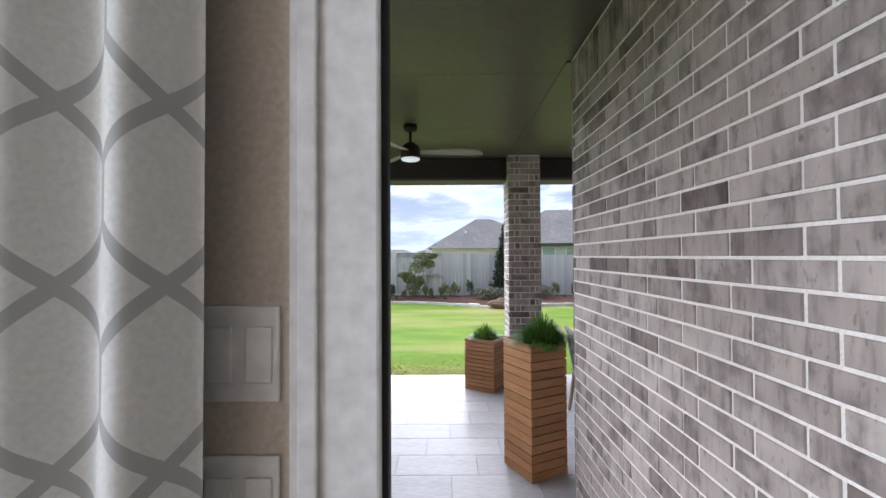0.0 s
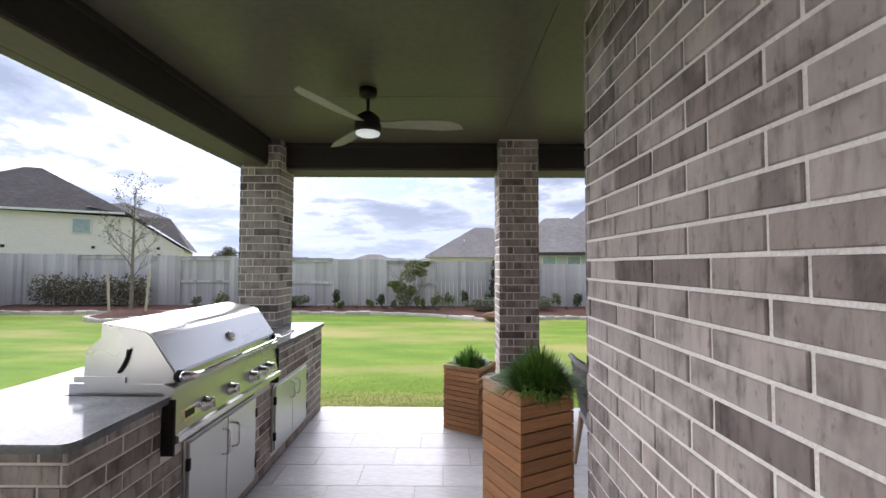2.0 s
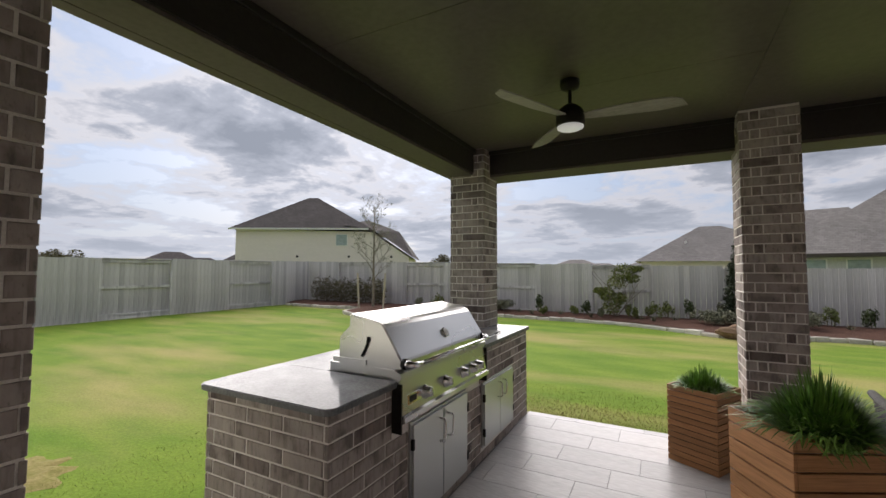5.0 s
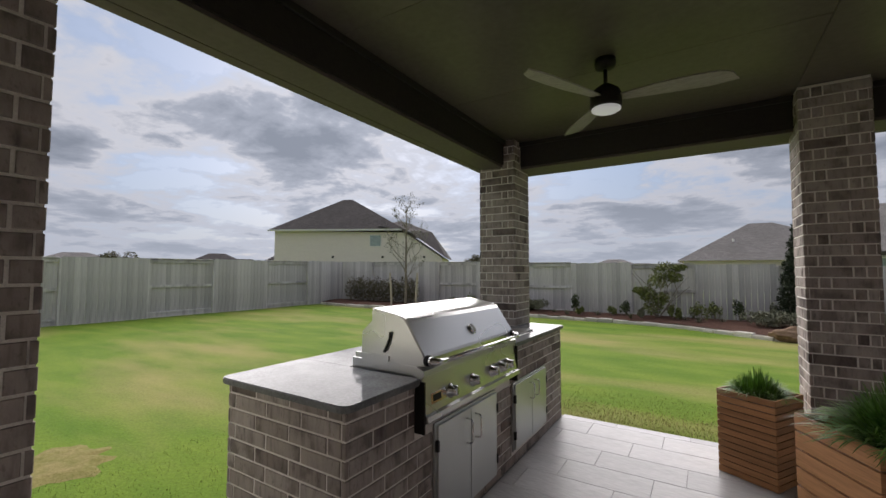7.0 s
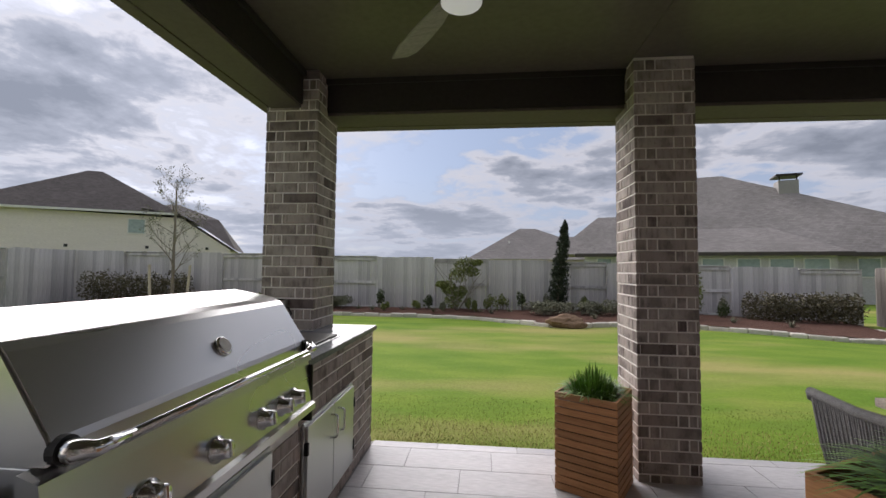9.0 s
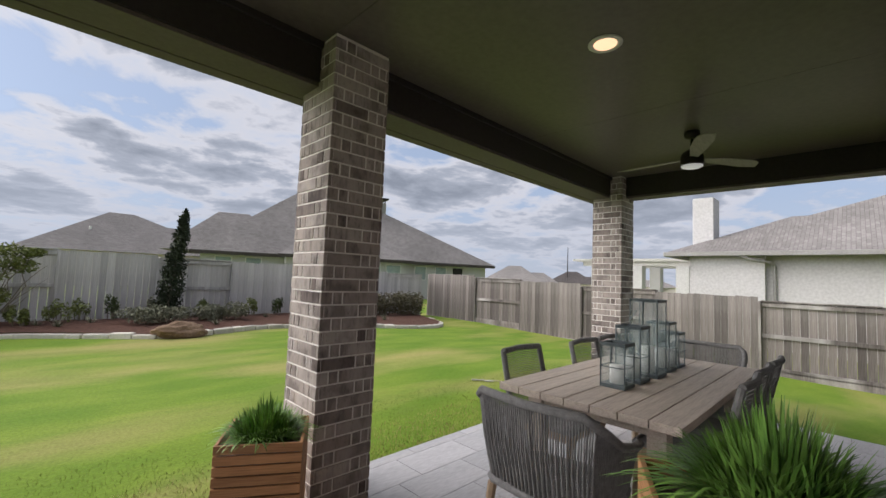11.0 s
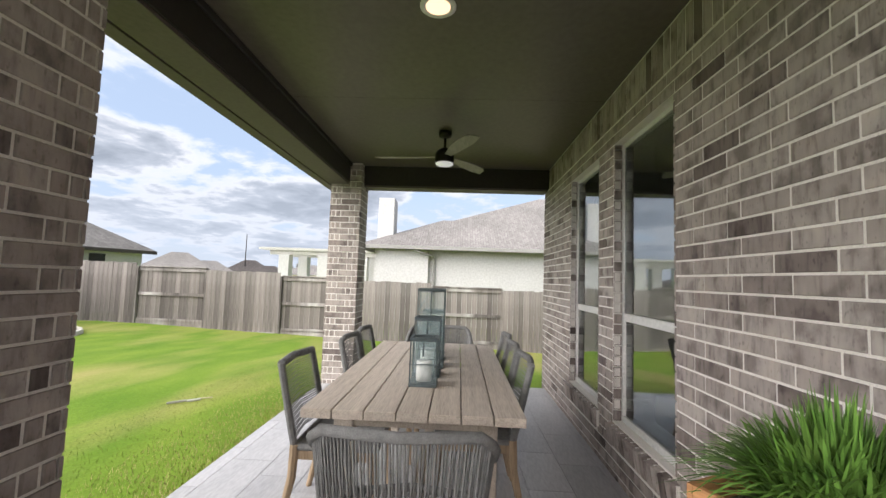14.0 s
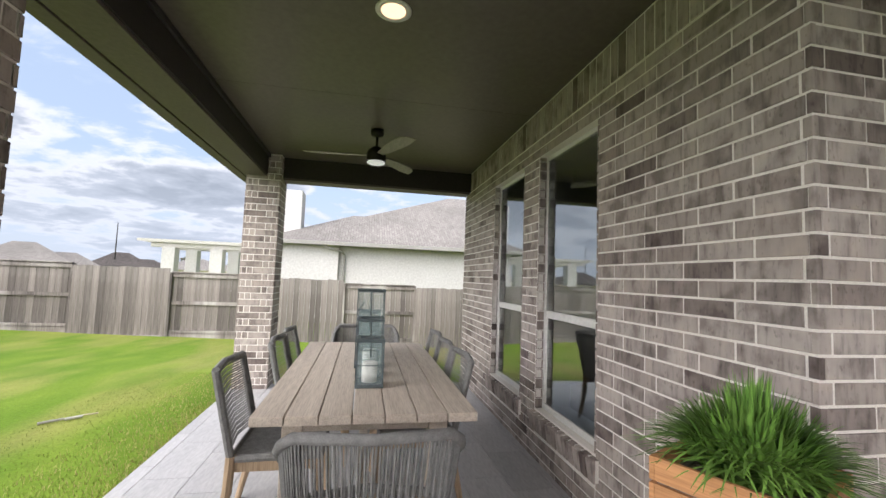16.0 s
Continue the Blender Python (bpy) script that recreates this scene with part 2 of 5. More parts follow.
def curtain_material():
    m, n, l, b = material("curtain_cloth", 0.9)
    tc = n.new("ShaderNodeTexCoord")
    sep = n.new("ShaderNodeSeparateXYZ")
    l.new(tc.outputs["Object"], sep.inputs[0])

    def calc(op, a, v=None):
        k = n.new("ShaderNodeMath")
        k.operation = op
        for q, s in ((0, a), (1, v)):
            if s is None:
                continue
            if isinstance(s, (int, float)):
                k.inputs[q].default_value = s
            else:
                l.new(s, k.inputs[q])
        return k.outputs[0]

    # A lattice of tall hexagons: zigzag bands of grey on cream
    tri = calc("PINGPONG", calc("ADD", sep.outputs["Z"], 0.042), 0.088)
    offset = calc("MINIMUM", calc("MULTIPLY", tri, 0.80), 0.05)
    left = calc("ABSOLUTE", calc("SUBTRACT", calc("PINGPONG", calc("ADD", sep.outputs["X"], 1.99), 0.05), offset))
    line = calc("LESS_THAN", left, 0.0075)
    weave = noise_node(n, l, 160, 3)
    cream = ramp(n, l, weave.outputs["Fac"], [(0.3, (0.60, 0.60, 0.56)), (0.7, (0.68, 0.68, 0.64))])
    l.new(mixed(n, l, line, cream, (0.38, 0.38, 0.36)), b.inputs["Base Color"])
    bump(n, l, b, weave.outputs["Fac"], 0.2, 0.002)
    return m


BRICK = brick_material()
MORTAR = two_tone("mortar", (0.72, 0.68, 0.635), (0.80, 0.765, 0.72), 3.0, 0.95, fine=150, bump_by=0.4)
CEILING = two_tone("olive_ceiling_paint", (0.104, 0.088, 0.076), (0.118, 0.100, 0.087), 0.8, 0.36, fine=25, bump_by=0.03)
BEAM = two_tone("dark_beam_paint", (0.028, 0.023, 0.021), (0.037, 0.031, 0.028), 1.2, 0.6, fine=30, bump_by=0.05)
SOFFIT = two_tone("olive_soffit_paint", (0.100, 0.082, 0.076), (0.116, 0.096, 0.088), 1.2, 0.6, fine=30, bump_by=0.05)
TILE = two_tone("patio_tile", (0.40, 0.392, 0.397), (0.50, 0.492, 0.492), 2.2, 0.36, stretch=(0.6, 2.5, 1), fine=22, bump_by=0.05, vary=0.82, space="Object")
GROUT = two_tone("tile_grout", (0.22, 0.215, 0.21), (0.28, 0.27, 0.26), 5, 0.95)
LAWN = grass_ground()
BLADE = two_tone("grass_blade", (0.125, 0.18, 0.022), (0.20, 0.235, 0.042), 1.5, 0.75, fine=8, bump_by=0, vary=0.6)
STRAW = two_tone("straw_blade", (0.34, 0.29, 0.12), (0.46, 0.39, 0.18), 1.5, 0.8, fine=8, bump_by=0, vary=0.6)
PLANT = two_tone("planter_leaf", (0.11, 0.27, 0.045), (0.27, 0.47, 0.09), 5.0, 0.42, fine=20, bump_by=0, vary=0.35)
CEDAR = wood_material("cedar_slat", (0.37, 0.175, 0.072), (0.54, 0.28, 0.125), (0.8, 0.8, 16), 2.5, 0.55)
FENCE = wood_material("weathered_fence", (0.50, 0.47, 0.46), (0.72, 0.69, 0.675), (16, 16, 0.8), 1.6, 0.92, 0.78, (0.80, 0.775, 0.765))
FENCE_EAST = wood_material("weathered_fence_brown", (0.15, 0.128, 0.116), (0.34, 0.305, 0.282), (16, 16, 0.8), 1.6, 0.92, 0.5, (0.56, 0.53, 0.505))
TABLE_WOOD = wood_material("weathered_teak", (0.43, 0.36, 0.295), (0.60, 0.52, 0.435), (0.7, 14, 14), 2.4, 0.62, 0.88)
LEG_WOOD = wood_material("teak_leg", (0.28, 0.195, 0.125), (0.42, 0.31, 0.205), (10, 10, 0.8), 3.0, 0.6, 0.85)
ROPE = two_tone("grey_rope", (0.155, 0.152, 0.15), (0.26, 0.256, 0.25), 30, 0.9, fine=220, bump_by=0.5)
STEEL = brushed_steel("brushed_steel", (0.60, 0.60, 0.59), 0.27)
PANEL_STEEL = brushed_steel("door_steel", (0.62, 0.63, 0.62), 0.42)
CHROME = brushed_steel("chrome", (0.72, 0.72, 0.72), 0.12)
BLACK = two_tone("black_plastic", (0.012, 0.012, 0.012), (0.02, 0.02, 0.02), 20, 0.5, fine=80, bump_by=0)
IRON = two_tone("dark_bronze", (0.022, 0.020, 0.018), (0.035, 0.031, 0.027), 8, 0.45, 0.5, fine=60, bump_by=0)
FANBLADE = wood_material("grey_fan_blade", (0.30, 0.28, 0.25), (0.42, 0.39, 0.35), (2, 12, 12), 3, 0.6)
LENS = glow("frosted_lens", (0.85, 0.85, 0.83), 0.10)
LAMP = glow("lit_lamp", (1.0, 0.62, 0.36), 0.42)
COUNTER = two_tone("grey_stone_counter", (0.12, 0.125, 0.13), (0.24, 0.245, 0.25), 7, 0.13, fine=75, bump_by=0)
COUNTER.node_tree.nodes["Principled BSDF"].inputs["Specular IOR Level"].default_value = 0.05
VINYL = two_tone("white_window_frame", (0.60, 0.59, 0.565), (0.68, 0.67, 0.645), 6, 0.45, fine=50, bump_by=0)
GLASS, LGLASS = glass_material(), thin_glass()
WAX = two_tone("white_wax", (0.72, 0.70, 0.66), (0.80, 0.78, 0.74), 8, 0.5, fine=40, bump_by=0)
LANTERN = two_tone("lantern_metal", (0.075, 0.092, 0.098), (0.12, 0.145, 0.15), 10, 0.5, 0.2, fine=60, bump_by=0.1)
MULCH = two_tone("red_brown_mulch", (0.055, 0.028, 0.02), (0.13, 0.07, 0.05), 14, 0.97, fine=55, bump_by=1.0)
STONE = two_tone("pale_limestone", (0.58, 0.54, 0.46), (0.74, 0.70, 0.62), 4, 0.92, fine=30, bump_by=0.5, vary=0.7)
ROCK = two_tone("brown_boulder", (0.15, 0.095, 0.06), (0.27, 0.185, 0.125), 5, 0.95, fine=22, bump_by=0.8)
LEAF = two_tone("shrub_leaf", (0.05, 0.075, 0.022), (0.105, 0.135, 0.045), 3, 0.6, fine=12, bump_by=0, vary=0.45)
LEAF_GREY = two_tone("grey_green_leaf", (0.165, 0.17, 0.11), (0.27, 0.27, 0.18), 3, 0.7, fine=12, bump_by=0, vary=0.5)
LEAF_DARK = two_tone("dark_cypress_leaf", (0.022, 0.035, 0.017), (0.05, 0.065, 0.03), 3, 0.7, fine=12, bump_by=0, vary=0.45)
LEAF_LIGHT = two_tone("light_green_leaf", (0.14, 0.17, 0.045), (0.24, 0.265, 0.075), 3, 0.6, fine=12, bump_by=0, vary=0.5)
LEAF_HEDGE = two_tone("bronze_hedge_leaf", (0.10, 0.088, 0.048), (0.19, 0.165, 0.09), 3, 0.6, fine=12, bump_by=0, vary=0.45)
BARK = two_tone("grey_bark", (0.16, 0.13, 0.10), (0.26, 0.225, 0.18), 6, 0.95, fine=60, bump_by=0.5)
STAKE = two_tone("pale_stake", (0.42, 0.36, 0.27), (0.55, 0.48, 0.38), 6, 0.9, fine=40)
ROOF_DARK = shingle_material("dark_shingles", (0.075, 0.066, 0.064), (0.11, 0.097, 0.092))
ROOF_GREY = shingle_material("grey_shingles", (0.20, 0.185, 0.175), (0.26, 0.243, 0.23))
SIDING = two_tone("beige_siding", (0.69, 0.625, 0.575), (0.75, 0.685, 0.635), 0.7, 0.9, stretch=(1, 1, 8), fine=6, bump_by=0.1)
WHITE_BRICK = two_tone("white_painted_brick", (0.48, 0.47, 0.46), (0.54, 0.53, 0.52), 0.8, 0.9, fine=14, bump_by=0.2)
TRIM = two_tone("white_trim", (0.64, 0.63, 0.60), (0.72, 0.71, 0.68), 3, 0.5, fine=40, bump_by=0)
PERGOLA = two_tone("weathered_white_beam", (0.40, 0.385, 0.355), (0.48, 0.465, 0.435), 2, 0.7, fine=20, bump_by=0)
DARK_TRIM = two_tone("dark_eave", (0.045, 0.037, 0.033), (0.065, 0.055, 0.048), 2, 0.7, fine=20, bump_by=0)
GUTTER = two_tone("grey_gutter", (0.25, 0.24, 0.225), (0.31, 0.30, 0.28), 2, 0.6, fine=20, bump_by=0)
TEAL = two_tone("far_window_pane", (0.24, 0.30, 0.29), (0.33, 0.39, 0.38), 0.9, 0.12, fine=5, bump_by=0)
BEIGE = two_tone("beige_wall_paint", (0.58, 0.505, 0.425), (0.61, 0.535, 0.455), 1.5, 0.75, fine=120, bump_by=0.08)
DOOR_PAINT = two_tone("grey_door_frame", (0.55, 0.54, 0.515), (0.60, 0.59, 0.565), 2, 0.4, fine=60, bump_by=0)
SWITCH = two_tone("white_switch", (0.72, 0.71, 0.68), (0.76, 0.75, 0.72), 4, 0.35, fine=40, bump_by=0)
CURTAIN = curtain_material()
INTERIOR_FLOOR = wood_material("interior_floor", (0.20, 0.15, 0.10), (0.30, 0.23, 0.16), (0.7, 10, 10), 2, 0.4)
# dimness of the unlit room behind the windows, put into the wall colour
ROOM_DIM = two_tone("dim_room_wall", (0.20, 0.19, 0.175), (0.24, 0.23, 0.21), 1, 0.8, fine=40, bump_by=0)
SOIL = two_tone("potting_soil", (0.05, 0.04, 0.034), (0.30, 0.27, 0.24), 55, 0.97, fine=90, bump_by=1.0)


# ---- building helpers ----
def mesh_of(bm, name, mat, smooth=False):
    me = bpy.data.meshes.new(name)
    bm.to_mesh(me)
    bm.free()
    me.materials.append(mat)
    if smooth:
        me.polygons.foreach_set("use_smooth", [True] * len(me.polygons))
    return me


def part(name, bm, mat, parent=None, label="", smooth=False):
    ob = new(name, mesh_of(bm, name, mat, smooth))
    ob.parent = parent
    return tagged(ob, label)


def thing(name, m, label, category, group="", kind=""):
    """An Empty at the base of a thing."""
    ob = new(name)
    ob.matrix_world = m if isinstance(m, Matrix) else Matrix.Translation(m)
    return tagged(ob, label, category, group, kind)


def box(bm, x0, x1, y0, y1, z0, z1, bevel=0.0, m=None):
    r = bmesh.ops.create_cube(bm, size=1.0, matrix=Matrix.Translation(((x0 + x1) / 2, (y0 + y1) / 2, (z0 + z1) / 2)) @ Matrix.Diagonal((x1 - x0, y1 - y0, z1 - z0, 1)))
    v = r["verts"]
    if bevel:
        e = {k for q in v for k in q.link_edges}
        g = bmesh.ops.bevel(bm, geom=list(e), offset=bevel, segments=2, affect="EDGES", profile=0.5)
        v = list({q for f in g["faces"] for q in f.verts} | {q for q in v if q.is_valid})
    if m is not None:
        bmesh.ops.transform(bm, matrix=m, verts=v)
    return bm


def boxed(*a, **k):
    return box(bmesh.new(), *a, **k)


def tube(bm, points, radius, sides=8, closed=False):
    """A round bar along a line of points; radius a number or one for each point."""
    pts = [Vector(p) for p in points]
    rings, count = [], len(pts)
    for k, p in enumerate(pts):
        d = (pts[(k + 1) % count] - pts[k - 1]) if closed else (pts[min(k + 1, count - 1)] - pts[max(k - 1, 0)])
        d.normalize()
        a = d.orthogonal().normalized() if abs(d.z) > 0.95 else d.cross(Vector((0, 0, 1))).normalized()
        b = d.cross(a)
        r = radius[k] if isinstance(radius, (list, tuple)) else radius
        rings.append([bm.verts.new(p + r * (math.cos(2 * math.pi * q / sides) * a + math.sin(2 * math.pi * q / sides) * b)) for q in range(sides)])
    for k in range(count if closed else count - 1):
        a, b = rings[k], rings[(k + 1) % count]
        for q in range(sides):
            bm.faces.new((a[q], a[(q + 1) % sides], b[(q + 1) % sides], b[q]))
    if not closed:
        bm.faces.new(rings[0][::-1])
        bm.faces.new(rings[-1])
    return bm


def turned(bm, profile, sides=24, m=None):
    """A body turned about z from (radius, height) pairs."""
    rings = [[bm.verts.new((r * math.cos(2 * math.pi * q / sides), r * math.sin(2 * math.pi * q / sides), z)) for q in range(sides)] for r, z in profile]
    for a, b in zip(rings, rings[1:]):
        for q in range(sides):
            bm.faces.new((a[q], a[(q + 1) % sides], b[(q + 1) % sides], b[q]))
    bm.faces.new(rings[0][::-1])
    bm.faces.new(rings[-1])
    if m is not None:
        bmesh.ops.transform(bm, matrix=m, verts=[v for ring in rings for v in ring])
    return bm


def prism(bm, outline, y0, y1):
    """An outline of (x, z) pairs drawn out from y0 to y1."""
    a, b = [bm.verts.new((x, y0, z)) for x, z in outline], [bm.verts.new((x, y1, z)) for x, z in outline]
    bm.faces.new(a)
    bm.faces.new(b[::-1])
    for k in range(len(a)):
        j = (k + 1) % len(a)
        bm.faces.new((a[k], b[k], b[j], a[j]))
    bmesh.ops.recalc_face_normals(bm, faces=bm.faces)
    return bm


def slab(name, x0, x1, y0, y1, z0, z1, mat, parent=None, label="", bevel=0.0):
    return part(name, boxed(x0, x1, y0, y1, z0, z1, bevel), mat, parent, label)


def structure(name, bm, mat, label, category):
    return tagged(part(name, bm, mat), label, category, kind="structure")


def stuff_mesh(name, verts, faces, mat, parent=None, label="", category=""):
    me = bpy.data.meshes.new(name)
    me.from_pydata(verts, [], faces)
    me.materials.append(mat)
    ob = new(name, me)
    ob.parent = parent
    return tagged(ob, label, category, kind="stuff")


# ---- bricks ----
COURSE, JOINT, FACE = 0.0762, 0.0106, 0.02
brick_meshes = {}


def brick_mesh(length, height):
    key = (round(length, 3), round(height, 3))
    if key not in brick_meshes:
        w, h, c, d = key[0] / 2, key[1] / 2, 0.0026, 0.0035
        v = [(sx * w, FACE, sz * h) for sx, sz in ((-1, -1), (1, -1), (1, 1), (-1, 1))]
        v += [(sx * w, d, sz * h) for sx, sz in ((-1, -1), (1, -1), (1, 1), (-1, 1))]
        v += [(sx * (w - c), 0.0, sz * (h - c)) for sx, sz in ((-1, -1), (1, -1), (1, 1), (-1, 1))]
        f = [(8, 9, 10, 11)]
        for a in (0, 4):
            f += [(a + k, a + (k + 1) % 4, a + 4 + (k + 1) % 4, a + 4 + k) for k in range(4)]
        me = bpy.data.meshes.new("brick")
        me.from_pydata(v, [], f)
        me.materials.append(BRICK)
        brick_meshes[key] = me
    return brick_meshes[key]


def cut(spans, a, b):
    out = []
    for s, e in spans:
        if e <= a or s >= b:
            out.append((s, e))
        else:
            out += [(s, a)] if s < a else []
            out += [(b, e)] if e > b else []
    return out


def lay(items, parent, near, most=300):
    """Bricks as (matrix, length, height): the ones nearest to a point of the plan are parts, the others one joined part."""
    rng = random.Random(7)
    items = sorted(items, key=lambda i: (i[0].translation - Vector(near)).length)
    inverse = Matrix.Translation(parent.location).inverted()
    for m, length, height in items[:most]:
        ob = new("brick", brick_mesh(length, height))
        ob.parent = parent
        ob.matrix_local = inverse @ m @ pose(0, rng.uniform(-0.0015, 0.0015), 0, 0, 0, 0)
    verts, faces = [], []
    for m, length, height in items[most:]:
        me, base = brick_mesh(length, height), len(verts)
        push = Vector((0, rng.uniform(-0.0015, 0.0015), 0))
        verts += [tuple(inverse @ m @ (v.co + push)) for v in me.vertices]
        faces += [tuple(base + k for k in p.vertices) for p in me.polygons]
    if verts:
        stuff_mesh("brickwork", verts, faces, BRICK, parent)


def courses(origin, along, width, z0, z1, holes=(), shift=0.0, ends=(0, 0), bond="running", soldier=None, module=0.254):
    """The bricks of one wall face. origin: its left foot as seen from outside; along: the way to the right; ends: how a course's end gives way to the next face."""
    u = Vector(along)
    out_n = Vector((u.y, -u.x, 0))
    turn = Matrix((u, -out_n, (0, 0, 1))).transposed().to_4x4()
    items, k, z = [], 0, z0
    while z < z1 - 0.02:
        h = min(COURSE, z1 - z)
        a, b = ends[0] * (k % 2) * FACE, width - ends[1] * (k % 2) * FACE
        if ends[0] < 0:
            a = (1 - k % 2) * FACE
        if ends[1] < 0:
            b = width - (1 - k % 2) * FACE
        if bond == "pier":
            cuts = [0, 0.254, 0.32, width] if k % 2 else [0, width - 0.32, width - 0.254, width]
            spans = [(max(a, p), min(b, q)) for p, q in zip(cuts, cuts[1:])]
        else:
            s = shift - (0.083 if k % 2 else 0.0) - 2 * module
            spans = []
            while s < b:
                p, q = max(a, s), min(b, s + module)
                if q - p > 0.02:
                    spans.append((p, q))
                s += module
        for ha, hb, hz0, hz1 in holes:
            if z + h > hz0 + 0.01 and z < hz1 - 0.01:
                spans = cut(spans, ha, hb)
        for p, q in spans:
            # a brick that turns the corner fills it, with no joint at the arris
            lo = p if ends[0] and p < 0.001 else p + JOINT / 2
            hi = q if ends[1] and q > width - 0.001 else q - JOINT / 2
            length = hi - lo
            if length > 0.012:
                place = Vector(origin) + u * ((lo + hi) / 2)
                m = Matrix.Translation((place.x, place.y, z + h / 2)) @ turn
                items.append((m, length, h - JOINT))
        z += h
        k += 1
    if soldier:
        za, zb = soldier
        s = 0.0
        while s < width - 0.02:
            w = min(COURSE, width - s)
            place = Vector(origin) + u * (s + w / 2)
            m = Matrix.Translation((place.x, place.y, (za + zb) / 2)) @ turn
            if w > 0.03:
                items.append((m, w - JOINT, zb - za - JOINT))
            s += w
    return items


# ---- the ground ----
def ground_z(x, y):
    s = min(1.0, max(0.0, (x - 5.0) / 6.5))
    s = s * s * (3 - 2 * s)
    return -0.055 - s * max(0.05, 0.52 - 0.032 * (min(14.0, max(0.0, y)) - 2))


def lawn():
    xs = [-2500, -300, -80, -40, -25] + [k * 0.75 for k in range(-26, 27)] + [25, 40, 80, 300, 2500]
    ys = [-2500, -300, -80, -30, -10] + [k * 0.75 for k in range(-4, 28)] + [30, 45, 80, 300, 2500]
    v = [(x, y, ground_z(x, y) + 0.012 * noise.noise((x * 0.7, y * 0.7, 0))) for y in ys for x in xs]
    n = len(xs)
    f = [(j * n + i, j * n + i + 1, (j + 1) * n + i + 1, (j + 1) * n + i) for j in range(len(ys) - 1) for i in range(n - 1)]
    me = bpy.data.meshes.new("ground")
    me.from_pydata(v, [], f)
    me.materials.append(LAWN)
    me.polygons.foreach_set("use_smooth", [True] * len(me.polygons))
    return tagged(new("ground", me), "mown green lawn with dry straw patches", "lawn", kind="structure")


lawn()


def blades(name, count, area, mat, height, seed, label):
    rng = np.random.default_rng(seed)
    x0, x1, y0, y1 = area
    verts, faces = [], []
    for _ in range(count):
        x, y = rng.uniform(x0, x1), y0 + (y1 - y0) * rng.random() ** 2.2
        h, a = height * rng.uniform(0.5, 1.2), rng.uniform(0, 6.283)
        lean, w = h * rng.uniform(0.2, 0.9), 0.0021
        z = ground_z(x, y)
        dx, dy = math.cos(a), math.sin(a)
        b = len(verts)
        verts += [(x - dy * w, y + dx * w, z), (x + dy * w, y - dx * w, z), (x + dx * lean, y + dy * lean, z + h)]
        faces.append((b, b + 1, b + 2))
    return stuff_mesh(name, verts, faces, mat, None, label, "grass")


blades("lawn_grass", 24000, (-3.5, 6.5, 5.66, 7.0), BLADE, 0.022, 1, "short green grass blades beside the patio")
blades("dry_grass", 13000, (-3.5, 6.5, 5.66, 6.35), STRAW, 0.03, 2, "dry straw-coloured grass along the patio edge")
blades("lawn_grass", 9000, (-3.6, -1.85, 0.5, 5.6), BLADE, 0.022, 3, "short green grass blades beside the outdoor kitchen")

# ---- patio ----
PX0, PX1, PY0, PY1 = -1.80, 5.45, 0.85, 5.65
patio = structure("patio", boxed(PX0, PX1, PY0, PY1, -0.25, -0.008), GROUT, "raised patio slab with grey tile joints", "patio")

# ---- house walls behind and beside the patio ----
CEIL, WA, WB, WEND = 2.81, 1.0, 2.82, 5.62
SOLDIER = 2.81 - 0.254
W1, W2 = (2.225, 3.105), (3.415, 4.28)
WZ0, WZ1 = 0.38, 2.40

bm = bmesh.new()
box(bm, WA + 0.005, WA + 0.30, 0.86, WB - 0.31, -0.25, 3.0)
wall_a = structure("wall_west", bm, MORTAR, "grey-brown brick house wall with pale mortar", "brick wall")

bm = bmesh.new()
for a, b, z0, z1 in ((WA + 0.005, W1[0], -0.25, 3.0), (W1[1], W2[0], -0.25, 3.0), (W2[1], WEND - 0.005, -0.25, 3.0), (W1[0], W1[1], -0.25, WZ0), (W2[0], W2[1], -0.25, WZ0), (W1[0], W1[1], WZ1, 3.0), (W2[0], W2[1], WZ1, 3.0)):
    box(bm, a, b, WB - 0.31, WB - 0.005, z0, z1)
wall_b = structure("wall_north", bm, MORTAR, "grey-brown brick house wall with two windows and a soldier course", "brick wall")

bm = bmesh.new()
box(bm, WEND - 0.30, WEND - 0.005, -4.0, WB - 0.31, -0.6, 3.0)
structure("wall_east", bm, MORTAR, "brick end wall of the house", "brick wall")

# the wall with the door that leads out of the house, and the room behind it
DX0, DX1, DY0, DY1 = 0.040, 0.985, 0.68, 0.85
bm = bmesh.new()
box(bm, -3.2, DX0, DY0 + 0.012, DY1 - 0.005, -0.25, 3.0)
box(bm, DX0, WA + 0.30, DY0 + 0.012, DY1 - 0.005, 2.46, 3.0)
wall_c = structure("wall_door", bm, MORTAR, "brick wall round the house door", "brick wall")
structure("wall_inside", boxed(-3.0, 0.0, DY0 - 0.012, DY0 + 0.012, 0, 2.8), BEIGE, "smooth beige painted inner wall", "wall")
structure("interior_wall_south", boxed(-3.1, 6.0, -4.1, -4.0, 0, 2.8), BEIGE, "plain beige wall", "wall")
# wall out of view; its opening is added to hold the fill lamp
bm = bmesh.new()
box(bm, -3.1, -3.0, -4.0, DY0 - 0.012, 0, 0.6)
box(bm, -3.1, -3.0, -4.0, DY0 - 0.012, 2.3, 2.8)
box(bm, -3.1, -3.0, -4.0, -3.2, 0.6, 2.3)
box(bm, -3.1, -3.0, -0.6, DY0 - 0.012, 0.6, 2.3)
structure("interior_wall_west", bm, BEIGE, "plain beige wall, out of view, with an added opening for the fill lamp", "wall")
